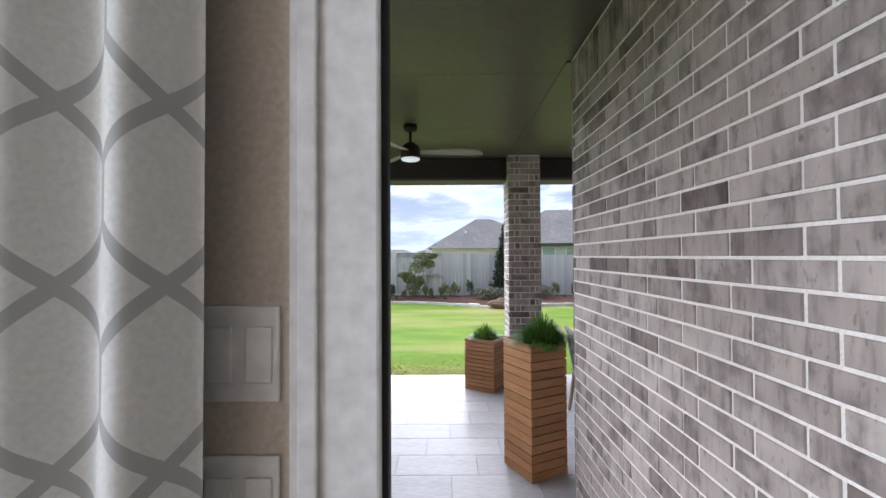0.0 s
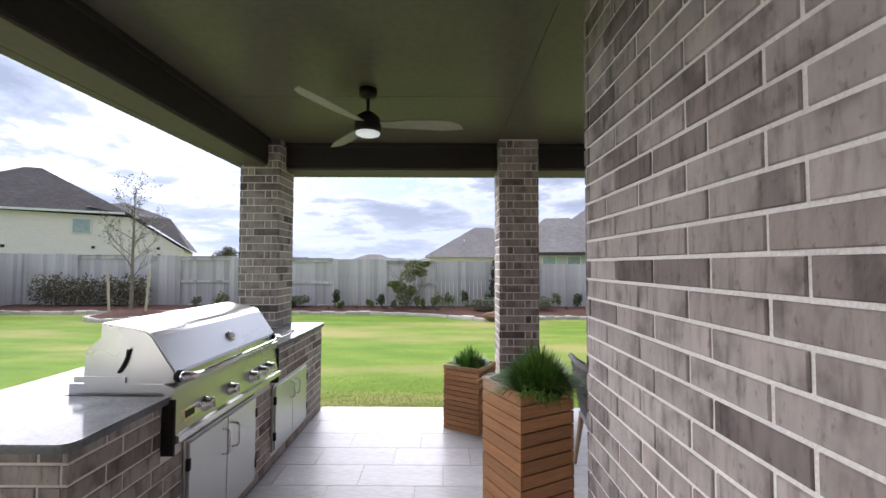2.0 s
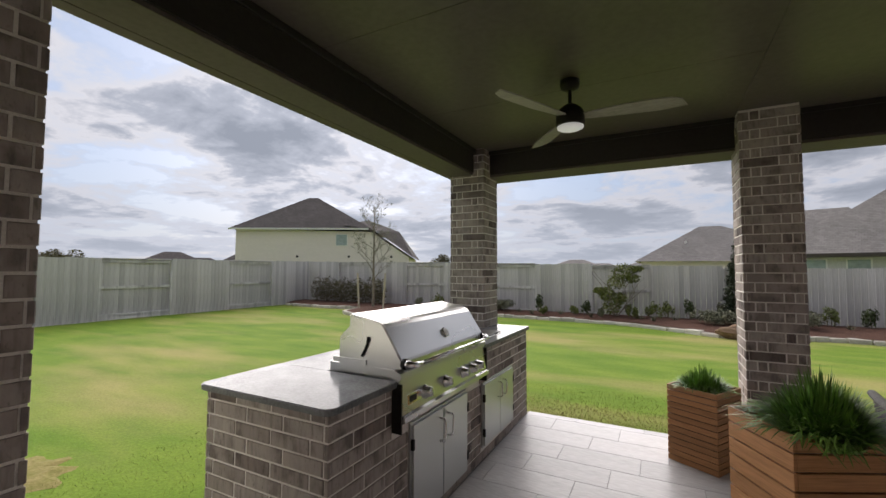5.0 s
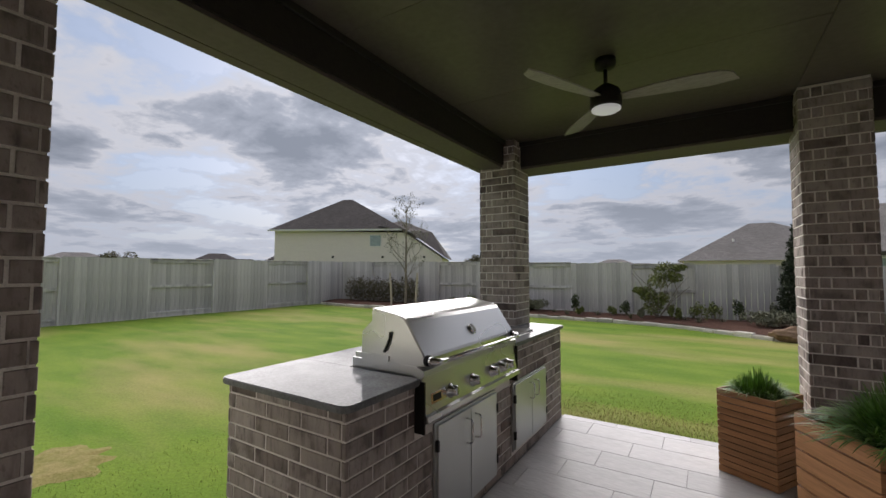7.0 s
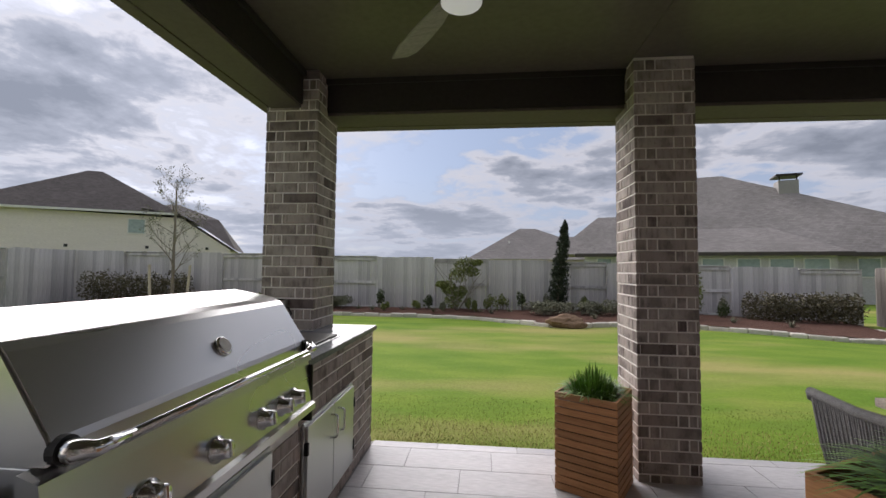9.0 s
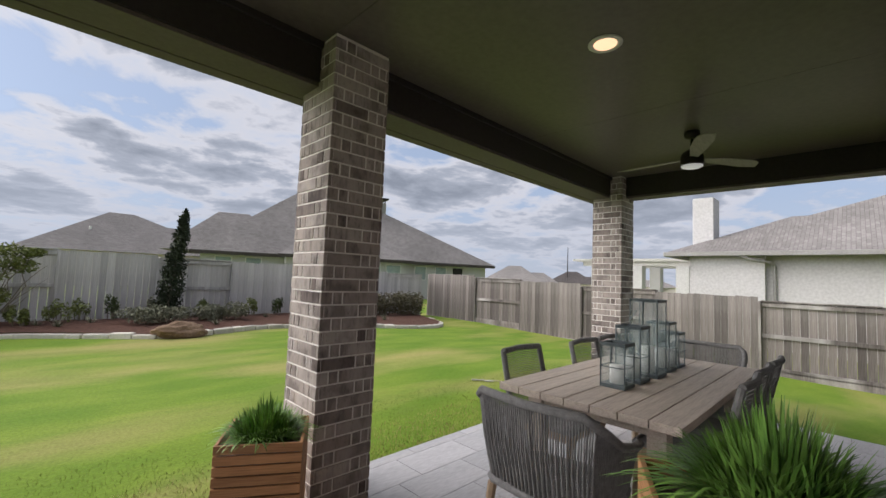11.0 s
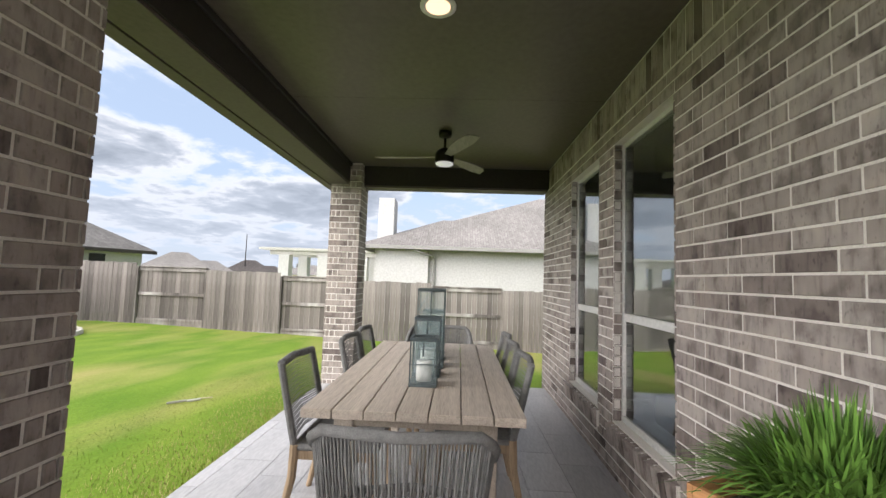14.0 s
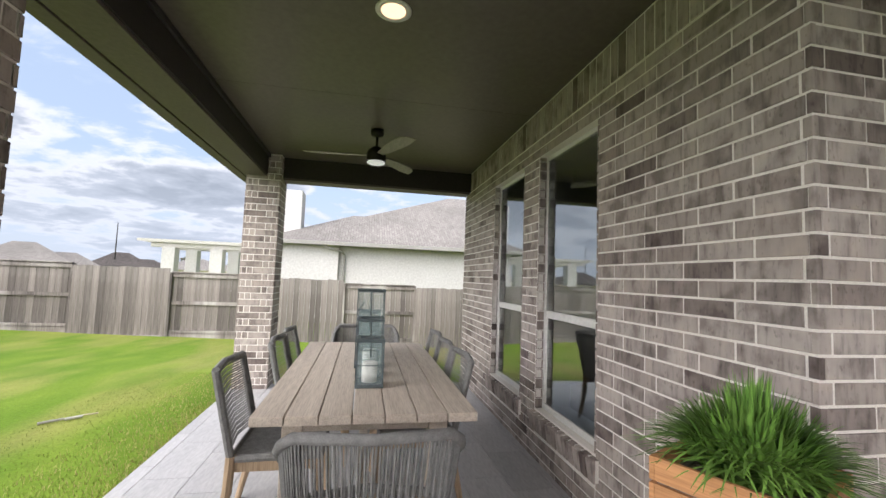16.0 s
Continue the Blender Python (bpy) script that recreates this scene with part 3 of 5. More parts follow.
structure("interior_wall_east", boxed(1.30, 1.40, -4.0, WB - 0.31, 0, 2.8), ROOM_DIM, "plain inner wall, coloured dark for the unlit room", "wall")
structure("interior_floor", boxed(-3.1, 5.6, -4.1, 0.69, -0.10, -0.004), INTERIOR_FLOOR, "brown wooden floor inside the house", "floor")
structure("dining_floor", boxed(1.40, 5.32, 0.69, WB - 0.31, -0.10, -0.004), INTERIOR_FLOOR, "brown wooden floor inside the house", "floor")
structure("interior_ceiling", box(boxed(-3.1, 1.30, -4.1, 0.68, 2.82, 2.9), 1.302, 5.6, -4.1, WB - 0.31, 2.82, 2.9), TRIM, "white inner ceiling", "ceiling")

door_1 = thing("door_1", (0, 0, 0), "grey-white door frame with a black seal, standing open", "door frame", kind="structure")
part("jamb", boxed(0.040, 0.079, 0.702, 0.846, 0, 2.45, 0.003), DOOR_PAINT, door_1)
part("jamb", boxed(0.95, 0.985, 0.66, 0.845, 0, 2.45, 0.003), DOOR_PAINT, door_1)
part("lintel", boxed(0.136, 0.949, 0.66, 0.845, 2.415, 2.45, 0.003), DOOR_PAINT, door_1)
part("seal", boxed(0.085, 0.111, 0.673, 0.700, 0.01, 2.41, 0.004), BLACK, door_1, "black rubber door seal")
bm = boxed(0.0, 0.104, 0.654, 0.671, 0, 2.53, 0.004)
box(bm, 0.012, 0.035, 0.646, 0.655, 0, 2.53, 0.003)
part("casing", bm, TRIM, door_1, "white moulded casing")
part("threshold", boxed(0.10, 0.985, 0.66, 0.86, -0.012, 0.012, 0.004), GUTTER, door_1)

# ---- ceiling and beams of the patio ----
bm = bmesh.new()
for x0, x1, rows in ((-1.70, 0.97, (0.86, 1.76, 2.975, 4.19, 5.64)), (0.97, 3.262, (2.82, 5.64)), (3.262, 5.64, (2.82, 5.64))):
    for y0, y1 in zip(rows, rows[1:]):
        box(bm, x0 + 0.002, x1 - 0.002, y0 + 0.002, y1 - 0.002, CEIL, CEIL + 0.014)
box(bm, -1.70, 5.64, 0.86, 5.64, CEIL + 0.012, CEIL + 0.12)
structure("ceiling", bm, CEILING, "dark olive painted panel ceiling of the covered patio", "ceiling")
BZ = 2.53


def beam(name, x0, x1, y0, y1, label):
    b = thing(name, (0, 0, 0), label, "beam", kind="structure")
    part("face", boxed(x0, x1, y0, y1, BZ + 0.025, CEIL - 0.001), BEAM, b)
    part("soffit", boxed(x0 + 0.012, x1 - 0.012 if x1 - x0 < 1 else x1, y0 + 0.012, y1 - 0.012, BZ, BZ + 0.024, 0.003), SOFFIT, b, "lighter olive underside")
    return b


beam_n = beam("beam_north", -1.60, 5.60, 5.40, 5.68, "dark painted patio beam above the columns")
beam_w = beam("beam_west", -1.615, -1.36, 0.86, 5.398, "dark painted patio beam above the counter")
beam_e = beam("beam_east", 5.34, 5.59, WB + 0.002, 5.398, "dark painted patio beam beyond the table")
for b, x0, x1, y0, y1 in ((beam_n, -1.70, 5.76, 5.695, 5.80), (beam_w, -1.70, -1.62, 0.86, 5.69)):
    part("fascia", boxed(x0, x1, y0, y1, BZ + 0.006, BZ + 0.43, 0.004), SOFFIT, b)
    # black filler in the gap: its shade is put in as colour
    part("fascia_shade_strip", boxed(x0 + 0.002 if y1 - y0 < 1 else x1 + 0.0005, x1 - 0.002 if y1 - y0 < 1 else x1 + 0.0045, y0 - 0.012 if y1 - y0 < 1 else y0, y0 - 0.002 if y1 - y0 < 1 else y1, BZ + 0.02, BZ + 0.10), BLACK, b, "black strip standing in for the shade in the gap behind the fascia board")
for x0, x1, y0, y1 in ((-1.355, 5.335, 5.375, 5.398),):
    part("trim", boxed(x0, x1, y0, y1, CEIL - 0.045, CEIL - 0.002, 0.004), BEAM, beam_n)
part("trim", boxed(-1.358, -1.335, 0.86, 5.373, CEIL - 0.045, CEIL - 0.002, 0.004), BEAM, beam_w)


def pitched(name, base, mat, label):
    return structure(name, base, mat, label, "roof")


bm = bmesh.new()
v = [bm.verts.new(p) for p in ((-1.70, 0.4, 3.01), (5.72, 0.4, 3.01), (5.72, 5.72, 2.945), (-1.70, 5.72, 2.945), (-1.70, 0.4, 3.6), (5.72, 0.4, 3.6), (5.72, 5.72, 3.0), (-1.70, 5.72, 3.0))]
for f in ((3, 2, 1, 0), (4, 5, 6, 7), (0, 1, 5, 4), (1, 2, 6, 5), (2, 3, 7, 6), (3, 0, 4, 7)):
    bm.faces.new([v[k] for k in f])
pitched("patio_roof", bm, ROOF_GREY, "grey shingle roof over the covered patio")
structure("house_roof", boxed(-3.4, 5.9, -4.4, 0.4, 2.95, 3.6), ROOF_GREY, "grey shingle roof of the house", "roof")

# ---- brick columns ----
CW = 0.395


def column(x, y, near, z0=0.0):
    c = thing("column", (x + CW / 2, y + CW / 2, z0), "square grey-brown brick column with pale mortar joints", "column", "columns of the patio", "structure")
    part("core", boxed(-CW / 2 + 0.005, CW / 2 - 0.005, -CW / 2 + 0.005, CW / 2 - 0.005, -0.2, CEIL - z0 - 0.002), MORTAR, c)
    items = []
    for origin, along, e in (((x, y, 0), (1, 0, 0), (1, 1)), ((x + CW, y, 0), (0, 1, 0), (-1, -1)), ((x + CW, y + CW, 0), (-1, 0, 0), (1, 1)), ((x, y + CW, 0), (0, -1, 0), (-1, -1))):
        items += courses(origin, along, CW, z0 - 0.027, CEIL, bond="pier", ends=e)
    lay(items, c, near)
    return c


column(-1.635, 5.23, (-1.2, 5.0, 1.9), 0.937)
column(0.968, 5.225, (1.0, 5.1, 1.5))
column(5.20, 5.245, (5.2, 5.1, 1.8))
column(-1.64, 1.345, (-1.25, 1.7, 1.6))

# ---- windows in the brick wall ----


def window(name, x0, x1):
    w = thing(name, (x0, WB - 0.085, WZ0), "tall white single-hung window set in the brick wall", "window", kind="structure")
    wd, ht = x1 - x0, WZ1 - WZ0
    part("window_frame", box(box(box(boxed(0, 0.032, -0.05, 0.02, 0, ht, 0.003), wd - 0.032, wd, -0.05, 0.02, 0, ht, 0.003), 0.032, wd - 0.032, -0.05, 0.02, ht - 0.032, ht, 0.003), 0.032, wd - 0.032, -0.05, 0.02, 0, 0.045, 0.003), VINYL, w)
    mid = 1.12 - WZ0
    part("meeting_rail", boxed(0.033, wd - 0.033, -0.045, 0.012, mid - 0.028, mid + 0.028, 0.003), VINYL, w)
    part("sash", box(boxed(0.033, 0.060, -0.04, 0.005, 0.046, mid - 0.029, 0.003), wd - 0.060, wd - 0.033, -0.04, 0.005, 0.046, mid - 0.029, 0.003), VINYL, w)
    for z0, z1, a in ((0.047, mid - 0.03, 0.061), (mid + 0.03, ht - 0.034, 0.034)):
        part("pane", boxed(a, wd - a, 0.004, 0.010, z0, z1), GLASS, w, "reflecting clear glass pane")
    return w


window("window_1", *W1)
window("window_2", *W2)


def sill(x0, x1):
    s = thing("window_sill", (x0, WB, WZ0), "sloping brick rowlock sill under the window", "window sill", "brick sills", "structure")
    part("bed", boxed(-0.04, x1 - x0 + 0.04, -0.09, 0.02, -0.14, -0.018), MORTAR, s)
    n = round((x1 - x0 + 0.08) / 0.079)
    for k in range(n):
        m = Matrix.Translation((-0.04 + (k + 0.5) * 0.079, -0.02, -0.073)) @ pose(0, 0, 0, -9)
        part("brick", boxed(-0.034, 0.034, -0.075, 0.058, -0.068, 0.062, 0.004, m), BRICK, s)
    return s


sill(*W1)
sill(*W2)


# ---- outdoor kitchen ----
KX0, KX1, KY0, KY1 = -1.75, -0.90, 2.60, 5.59
kitchen = thing("outdoor_kitchen", ((KX0 + KX1) / 2, (KY0 + KY1) / 2, 0), "grey-brown brick outdoor kitchen base holding a grill", "brick base")
CAB1, CAB2 = (3.245, 4.005), (4.32, 5.05)
ox, oy = (KX0 + KX1) / 2, (KY0 + KY1) / 2
for y0, y1, x1, z0, z1 in ((KY0 + 0.005, KY1 - 0.005, KX1 - 0.005, -0.1, 0.66), (KY0 + 0.005, 3.10, KX1 - 0.005, 0.661, 0.878), (4.28, KY1 - 0.005, KX1 - 0.005, 0.661, 0.878), (3.101, 4.279, -1.40, 0.661, 0.878)):
    part("core", boxed(KX0 + 0.005 - ox, x1 - ox, y0 - oy, y1 - oy, z0, z1), MORTAR, kitchen)

counter = thing("countertop", (ox, oy, 0.88), "polished grey stone countertop on the brick base", "countertop")


def plate(outline, z0, z1, bevel):
    bm = bmesh.new()
    a, b = [bm.verts.new((x, y, z0)) for x, y in outline], [bm.verts.new((x, y, z1)) for x, y in outline]
    bm.faces.new(a[::-1])
    bm.faces.new(b)
    for k in range(len(a)):
        j = (k + 1) % len(a)
        bm.faces.new((a[k], a[j], b[j], b[k]))
    bmesh.ops.bevel(bm, geom=[e for e in bm.edges if abs(e.verts[0].co.z - e.verts[1].co.z) < 1e-6], offset=bevel, segments=2, affect="EDGES")
    return bm


def rounded(x0, x1, y0, y1, r, which):
    """A rectangle, the named corners (0: x0 y0, 1: x1 y0, 2: x1 y1, 3: x0 y1) rounded."""
    out = []
    for k, (cx, cy, a0) in enumerate(((x0 + r, y0 + r, 180), (x1 - r, y0 + r, 270), (x1 - r, y1 - r, 0), (x0 + r, y1 - r, 90))):
        if k in which:
            out += [(cx + r * math.cos(radians(a0 + 90 * q / 4)), cy + r * math.sin(radians(a0 + 90 * q / 4))) for q in range(5)]
        else:
            out.append(((x0, x1, x1, x0)[k], (y0, y0, y1, y1)[k]))
    return out


part("near_slab", plate(rounded(-1.785 - ox, -0.868 - ox, 2.565 - oy, 3.098 - oy, 0.05, (0, 1)), 0.0, 0.032, 0.005), COUNTER, counter)
part("far_slab", plate(rounded(-1.785 - ox, -0.868 - ox, 4.282 - oy, 5.60 - oy, 0.02, (2, 3)), 0.0, 0.032, 0.005), COUNTER, counter)
part("back_slab", boxed(-1.785 - ox, -1.385 - ox, 3.099 - oy, 4.281 - oy, 0.0, 0.03, 0.006), COUNTER, counter)


def steel_doors(y0, y1, z0, z1):
    c = thing("cabinet_doors", (KX1, y0, z0), "brushed steel double access doors with bar handles", "cabinet doors", "steel cabinet doors")
    w, h = y1 - y0, z1 - z0
    f = bmesh.new()
    for a in ((0, 0.03, 0, h), (w - 0.03, w, 0, h), (0.03, w - 0.03, 0, 0.03), (0.03, w - 0.03, h - 0.03, h)):
        box(f, 0.001, 0.014, a[0], a[1], a[2], a[3], 0.002)
    part("frame", f, PANEL_STEEL, c)
    for k in (0, 1):
        a = 0.012 + k * (w / 2 - 0.008)
        d = part("door", boxed(0.015, 0.030, a, a + w / 2 - 0.016, 0.014, h - 0.014, 0.003), PANEL_STEEL, c, "flat steel door leaf")
        hy = w / 2 + (0.055 if k else -0.055)
        hd = tube(bmesh.new(), [(0.03, hy, h * 0.64), (0.062, hy, h * 0.65), (0.07, hy, h * 0.67), (0.07, hy, h * 0.86), (0.062, hy, h * 0.88), (0.03, hy, h * 0.89)], 0.0065, 8)
        part("handle", hd, CHROME, d, "chrome bar handle", True)
        for z in (0.12, h - 0.12):
            q = 0.008 if k == 0 else w - 0.008
            part("hinge", boxed(0.014, 0.036, q - 0.009, q + 0.009, z - 0.03, z + 0.03, 0.003), BLACK, d, "dark hinge")
    return c


steel_doors(*CAB1, 0.06, 0.64)
steel_doors(*CAB2, 0.10, 0.61)


def grill():
    g = thing("gas_grill", (-1.10, 3.77, 0.88), "built-in stainless steel gas grill with closed hood", "grill")
    x = lambda v: v + 1.10  # noqa: E731
    z = lambda v: v - 0.88  # noqa: E731
    y0, y1 = 3.10 - 3.77, 4.28 - 3.77
    part("firebox", boxed(x(-1.38), x(-0.895), y0 + 0.02, y1 - 0.02, z(0.67), z(0.965), 0.004), STEEL, g)
    # hood: side outline with a rounded shoulder
    outline = [(-1.31, 0.945), (-1.305, 1.118), (-1.232, 1.182), (-1.230, 1.254), (-1.06, 1.226), (-1.025, 1.218), (-0.998, 1.205), (-0.978, 1.186), (-0.962, 1.162), (-0.880, 1.040), (-0.868, 1.022), (-0.862, 1.006), (-0.862, 0.976), (-0.875, 0.968)]
    hood = prism(bmesh.new(), [(x(a), z(b)) for a, b in outline], y0 + 0.015, y1 - 0.015)
    bmesh.ops.bevel(hood, geom=[e for e in hood.edges if e.calc_face_angle(0) > 1.2], offset=0.006, segments=2, affect="EDGES")
    h = part("hood", hood, STEEL, g, "rounded brushed steel hood")
    for s in (y0 + 0.012, y1 - 0.012):
        side = prism(bmesh.new(), [(x(-1.345), z(0.970)), (x(-1.10), z(0.970)), (x(-1.10), z(1.0)), (x(-1.345), z(1.0))], s - 0.004, s + 0.004)
        part("side_plate", side, STEEL, h)
        arc = [(x(-1.13) + 0.085 * math.sin(a) * 0.5, s - math.copysign(0.006, -s) * 1.0, z(1.02) + 0.11 * (a / 1.6)) for a in [k * 0.2 for k in range(9)]]
        part("vent_slot", tube(bmesh.new(), arc, 0.007, 6), BLACK, h, "curved dark slot")
    gx, gz, gy = x(-0.914), z(1.090), 3.71 - 3.77
    dial = turned(bmesh.new(), [(0.034, 0), (0.034, 0.010), (0.030, 0.014), (0.028, 0.0145)], 24, Matrix.Translation((gx, gy, gz)) @ pose(0, 0, 0, 0, 57, 0))
    th = part("thermometer", dial, CHROME, h, "round chrome thermometer", True)
    part("dial", turned(bmesh.new(), [(0.026, 0.0), (0.026, 0.0015)], 24, Matrix.Translation((gx, gy, gz)) @ pose(0, 0, 0, 0, 57, 0) @ Matrix.Translation((0, 0, 0.0146))), SWITCH, th, "pale dial face")
    hx, hz = x(-0.805), z(0.992)
    hd = part("handle", tube(bmesh.new(), [(hx, y0 + 0.13, hz), (hx, y1 - 0.13, hz)], 0.011, 12), CHROME, h, "long chrome bar handle", True)
    for s in (-1, 1):
        e = y1 - 0.075 if s > 0 else y0 + 0.075
        part("bracket", tube(bmesh.new(), [(x(-0.868), e + s * 0.035, hz + 0.004), (x(-0.83), e + s * 0.035, hz + 0.002), (x(-0.812), e + s * 0.015, hz), (hx, e - s * 0.07, hz)], [0.026, 0.024, 0.018, 0.011], 12), CHROME, hd, "", True)
        part("grip_collar", turned(bmesh.new(), [(0.029, 0), (0.029, 0.02)], 16, Matrix.Translation((x(-0.872), e + s * 0.035, hz + 0.004)) @ pose(0, 0, 0, 0, 90, 0)), BLACK, hd)
    # control panel: a sloping front with a ledge above and a lip below
    panel = prism(bmesh.new(), [(x(-0.90), z(0.968)), (x(-0.852), z(0.952)), (x(-0.848), z(0.925)), (x(-0.862), z(0.918)), (x(-0.842), z(0.735)), (x(-0.822), z(0.728)), (x(-0.822), z(0.700)), (x(-0.86), z(0.682)), (x(-0.90), z(0.682))], y0 - 0.012, y1 + 0.012)
    p = part("control_panel", panel, STEEL, g, "brushed steel control panel")
    for k, yy in enumerate((3.34, 3.60, 3.865, 4.005, 4.12)):
        m = Matrix.Translation((x(-0.851), yy - 3.77, z(0.80))) @ pose(0, 0, 0, 0, 84, 0)
        kn = part("knob", turned(bmesh.new(), [(0.040, 0.0), (0.040, 0.010), (0.030, 0.014), (0.028, 0.045), (0.024, 0.050)], 20, m), CHROME, p, "round chrome burner knob", True)
        part("grip", boxed(-0.024, 0.024, -0.005, 0.005, 0.046, 0.058, 0.002, m), CHROME, kn)
    plate = boxed(-0.0015, 0.0015, -0.075, 0.075, -0.028, 0.028, 0.001, Matrix.Translation((x(-0.8485), 3.205 - 3.77 + 0.02, z(0.80))) @ pose(0, 0, 0, 0, -6, 0))
    pl = part("badge", plate, CHROME, p, "small maker's plate")
    part("mark", boxed(0.0016, 0.0026, -0.055, 0.02, -0.016, 0.016, 0.0, Matrix.Translation((x(-0.8485), 3.205 - 3.77 + 0.02, z(0.80))) @ pose(0, 0, 0, 0, -6, 0)), IRON, pl)
    for s in (0, 1):
        e = y0 - 0.016 if s == 0 else y1 + 0.016
        part("end_bracket", boxed(x(-0.905), x(-0.84), e - 0.006, e + 0.006, z(0.64), z(0.90), 0.002), IRON, g, "dark end bracket")
    return g


grill()
burner = thing("side_burner", (-1.16, 4.85, 0.911), "black flush side burner in the countertop", "side burner")
part("lid", boxed(-0.17, 0.17, -0.22, 0.19, 0.0, 0.016, 0.004), IRON, burner)
part("handle", tube(bmesh.new(), [(-0.06, -0.21, 0.016), (-0.06, -0.225, 0.034), (0.06, -0.225, 0.034), (0.06, -0.21, 0.016)], 0.006, 8), CHROME, burner, "small chrome handle", True)
part("rim", boxed(-0.185, 0.185, -0.235, 0.205, 0.0, 0.005, 0.002), STEEL, burner)


outlet = thing("outlet_box", (-1.478, 5.229, 1.045), "grey weatherproof outlet box on the brick column", "outlet box")
part("cover", boxed(-0.052, 0.052, -0.05, 0.0, -0.085, 0.085, 0.006), GUTTER, outlet)
part("hinge", boxed(-0.045, 0.045, -0.056, -0.044, 0.082, 0.092, 0.003), IRON, outlet, "dark hinge")
part("cord", tube(bmesh.new(), [(0.03, -0.03, -0.08), (0.07, -0.05, -0.06), (0.10, -0.05, -0.01), (0.075, -0.045, 0.03), (0.053, -0.03, 0.035)], 0.006, 8), BLACK, outlet, "short black cord", True)


# ---- planters ----
def planter(corner, side, turn, height, slats, label, blades_n, spread, tall, seed, lean=(0.0, 0.0)):
    p = thing("planter", Matrix.Translation((*corner, 0.0)) @ pose(0, 0, 0, 0, 0, turn), label, "planter", "slatted planters")
    s, gap = side, 0.007
    core = boxed(0.012, s - 0.012, 0.012, s - 0.012, 0.012, height - 0.10)
    part("liner", core, BLACK, p, "dark inner box")
    part("soil", boxed(0.014, s - 0.014, 0.014, s - 0.014, height - 0.099, height - 0.05), SOIL, p, "dark potting soil")
    pitch = height / slats
    for k in range(slats):
        z0, z1 = k * pitch + gap / 2, (k + 1) * pitch - gap / 2
        for j in range(4):
            m = Matrix.Translation((s / 2, s / 2, 0)) @ pose(0, 0, 0, 0, 0, 90 * j) @ Matrix.Translation((-s / 2, -s / 2, 0))
            part("slat", boxed(0.0 if j % 2 else 0.0132, s - (0.0 if j % 2 else 0.0132), 0.0, 0.013, z0, z1, 0.0015, m), CEDAR, p)
    rng = random.Random(seed)
    verts, faces = [], []
    for _ in range(blades_n):
        ba, br = rng.uniform(0, 6.283), 0.34 * s * math.sqrt(rng.random())
        bx, by = s / 2 + lean[0] + math.cos(ba) * br, s / 2 + lean[1] + math.sin(ba) * br
        ang = ba + rng.gauss(0, 0.75)
        off = br / (0.34 * s)
        out = spread * (0.15 + 1.05 * off ** 1.3) * rng.uniform(0.35, 1.3)
        up = tall * rng.uniform(0.6, 1.08) * (1.0 - 0.30 * off)
        w = rng.uniform(0.0034, 0.0062)
        segs, base = 7, len(verts)
        for q in range(segs + 1):
            f = q / segs
            r = out * f ** 1.35
            z = height - 0.055 + up * (f - 0.60 * f ** 2.2 * min(1.3, out / spread))
            ww = w * (1 - f) ** 0.55 + 0.0003
            cx, cy = bx + math.cos(ang) * r, by + math.sin(ang) * r
            verts += [(cx - math.sin(ang) * ww, cy + math.cos(ang) * ww, z), (cx + math.sin(ang) * ww, cy - math.cos(ang) * ww, z)]
        for q in range(segs):
            a = base + 2 * q
            faces.append((a, a + 1, a + 3, a + 2))
    pl = stuff_mesh("ornamental_grass", verts, faces, PLANT, None, "dense dark green tuft of ornamental grass in the planter", "plant")
    pl.matrix_world = p.matrix_world
    return p


planter((0.771, 3.036), 0.324, math.degrees(math.atan2(0.145, 0.285)), 0.955, 15, "tall square slatted cedar planter box", 1700, 0.155, 0.30, 3, (0.012, -0.075))
planter((0.735, 4.885), 0.375, math.degrees(math.atan2(0.33, 0.20)) - 0, 0.60, 13, "short square slatted cedar planter box", 900, 0.115, 0.25, 4)


# ---- ceiling fans and lamp ----
def ceiling_fan(x, y, turn):
    f = thing("ceiling_fan", (x, y, CEIL), "dark bronze ceiling fan with three grey wood blades and a light", "ceiling fan", "patio fans")
    part("canopy", turned(bmesh.new(), [(0.064, 0.0), (0.066, -0.03), (0.058, -0.055), (0.028, -0.068)], 24), IRON, f, "", True)
    part("rod", turned(bmesh.new(), [(0.0125, -0.066), (0.0125, -0.18)], 12), IRON, f, "", True)
    part("motor", turned(bmesh.new(), [(0.03, -0.165), (0.052, -0.18), (0.082, -0.205), (0.094, -0.235), (0.096, -0.30), (0.092, -0.318)], 28), IRON, f, "", True)
    part("light", turned(bmesh.new(), [(0.088, -0.316), (0.088, -0.328), (0.07, -0.338), (0.03, -0.343)], 28), LENS, f, "white frosted light lens", True)
    for k in range(3):
        bm = bmesh.new()
        top = [(0.085, -0.035), (0.15, -0.045), (0.30, -0.075), (0.48, -0.086), (0.60, -0.08), (0.66, -0.052), (0.70, 0.028), (0.55, 0.052), (0.35, 0.046), (0.15, 0.036), (0.085, 0.03)]
        a = [bm.verts.new((u, v, 0.004)) for u, v in top]
        b = [bm.verts.new((u, v, -0.004)) for u, v in top]
        bm.faces.new(a[::-1])
        bm.faces.new(b)
        for q in range(len(a)):
            j = (q + 1) % len(a)
            bm.faces.new((a[q], a[j], b[j], b[q]))
        bmesh.ops.recalc_face_normals(bm, faces=bm.faces)
        bmesh.ops.transform(bm, matrix=pose(0, 0, -0.255, 0, 0, turn + 120 * k) @ pose(0, 0, 0, -11, 0, 0), verts=bm.verts)
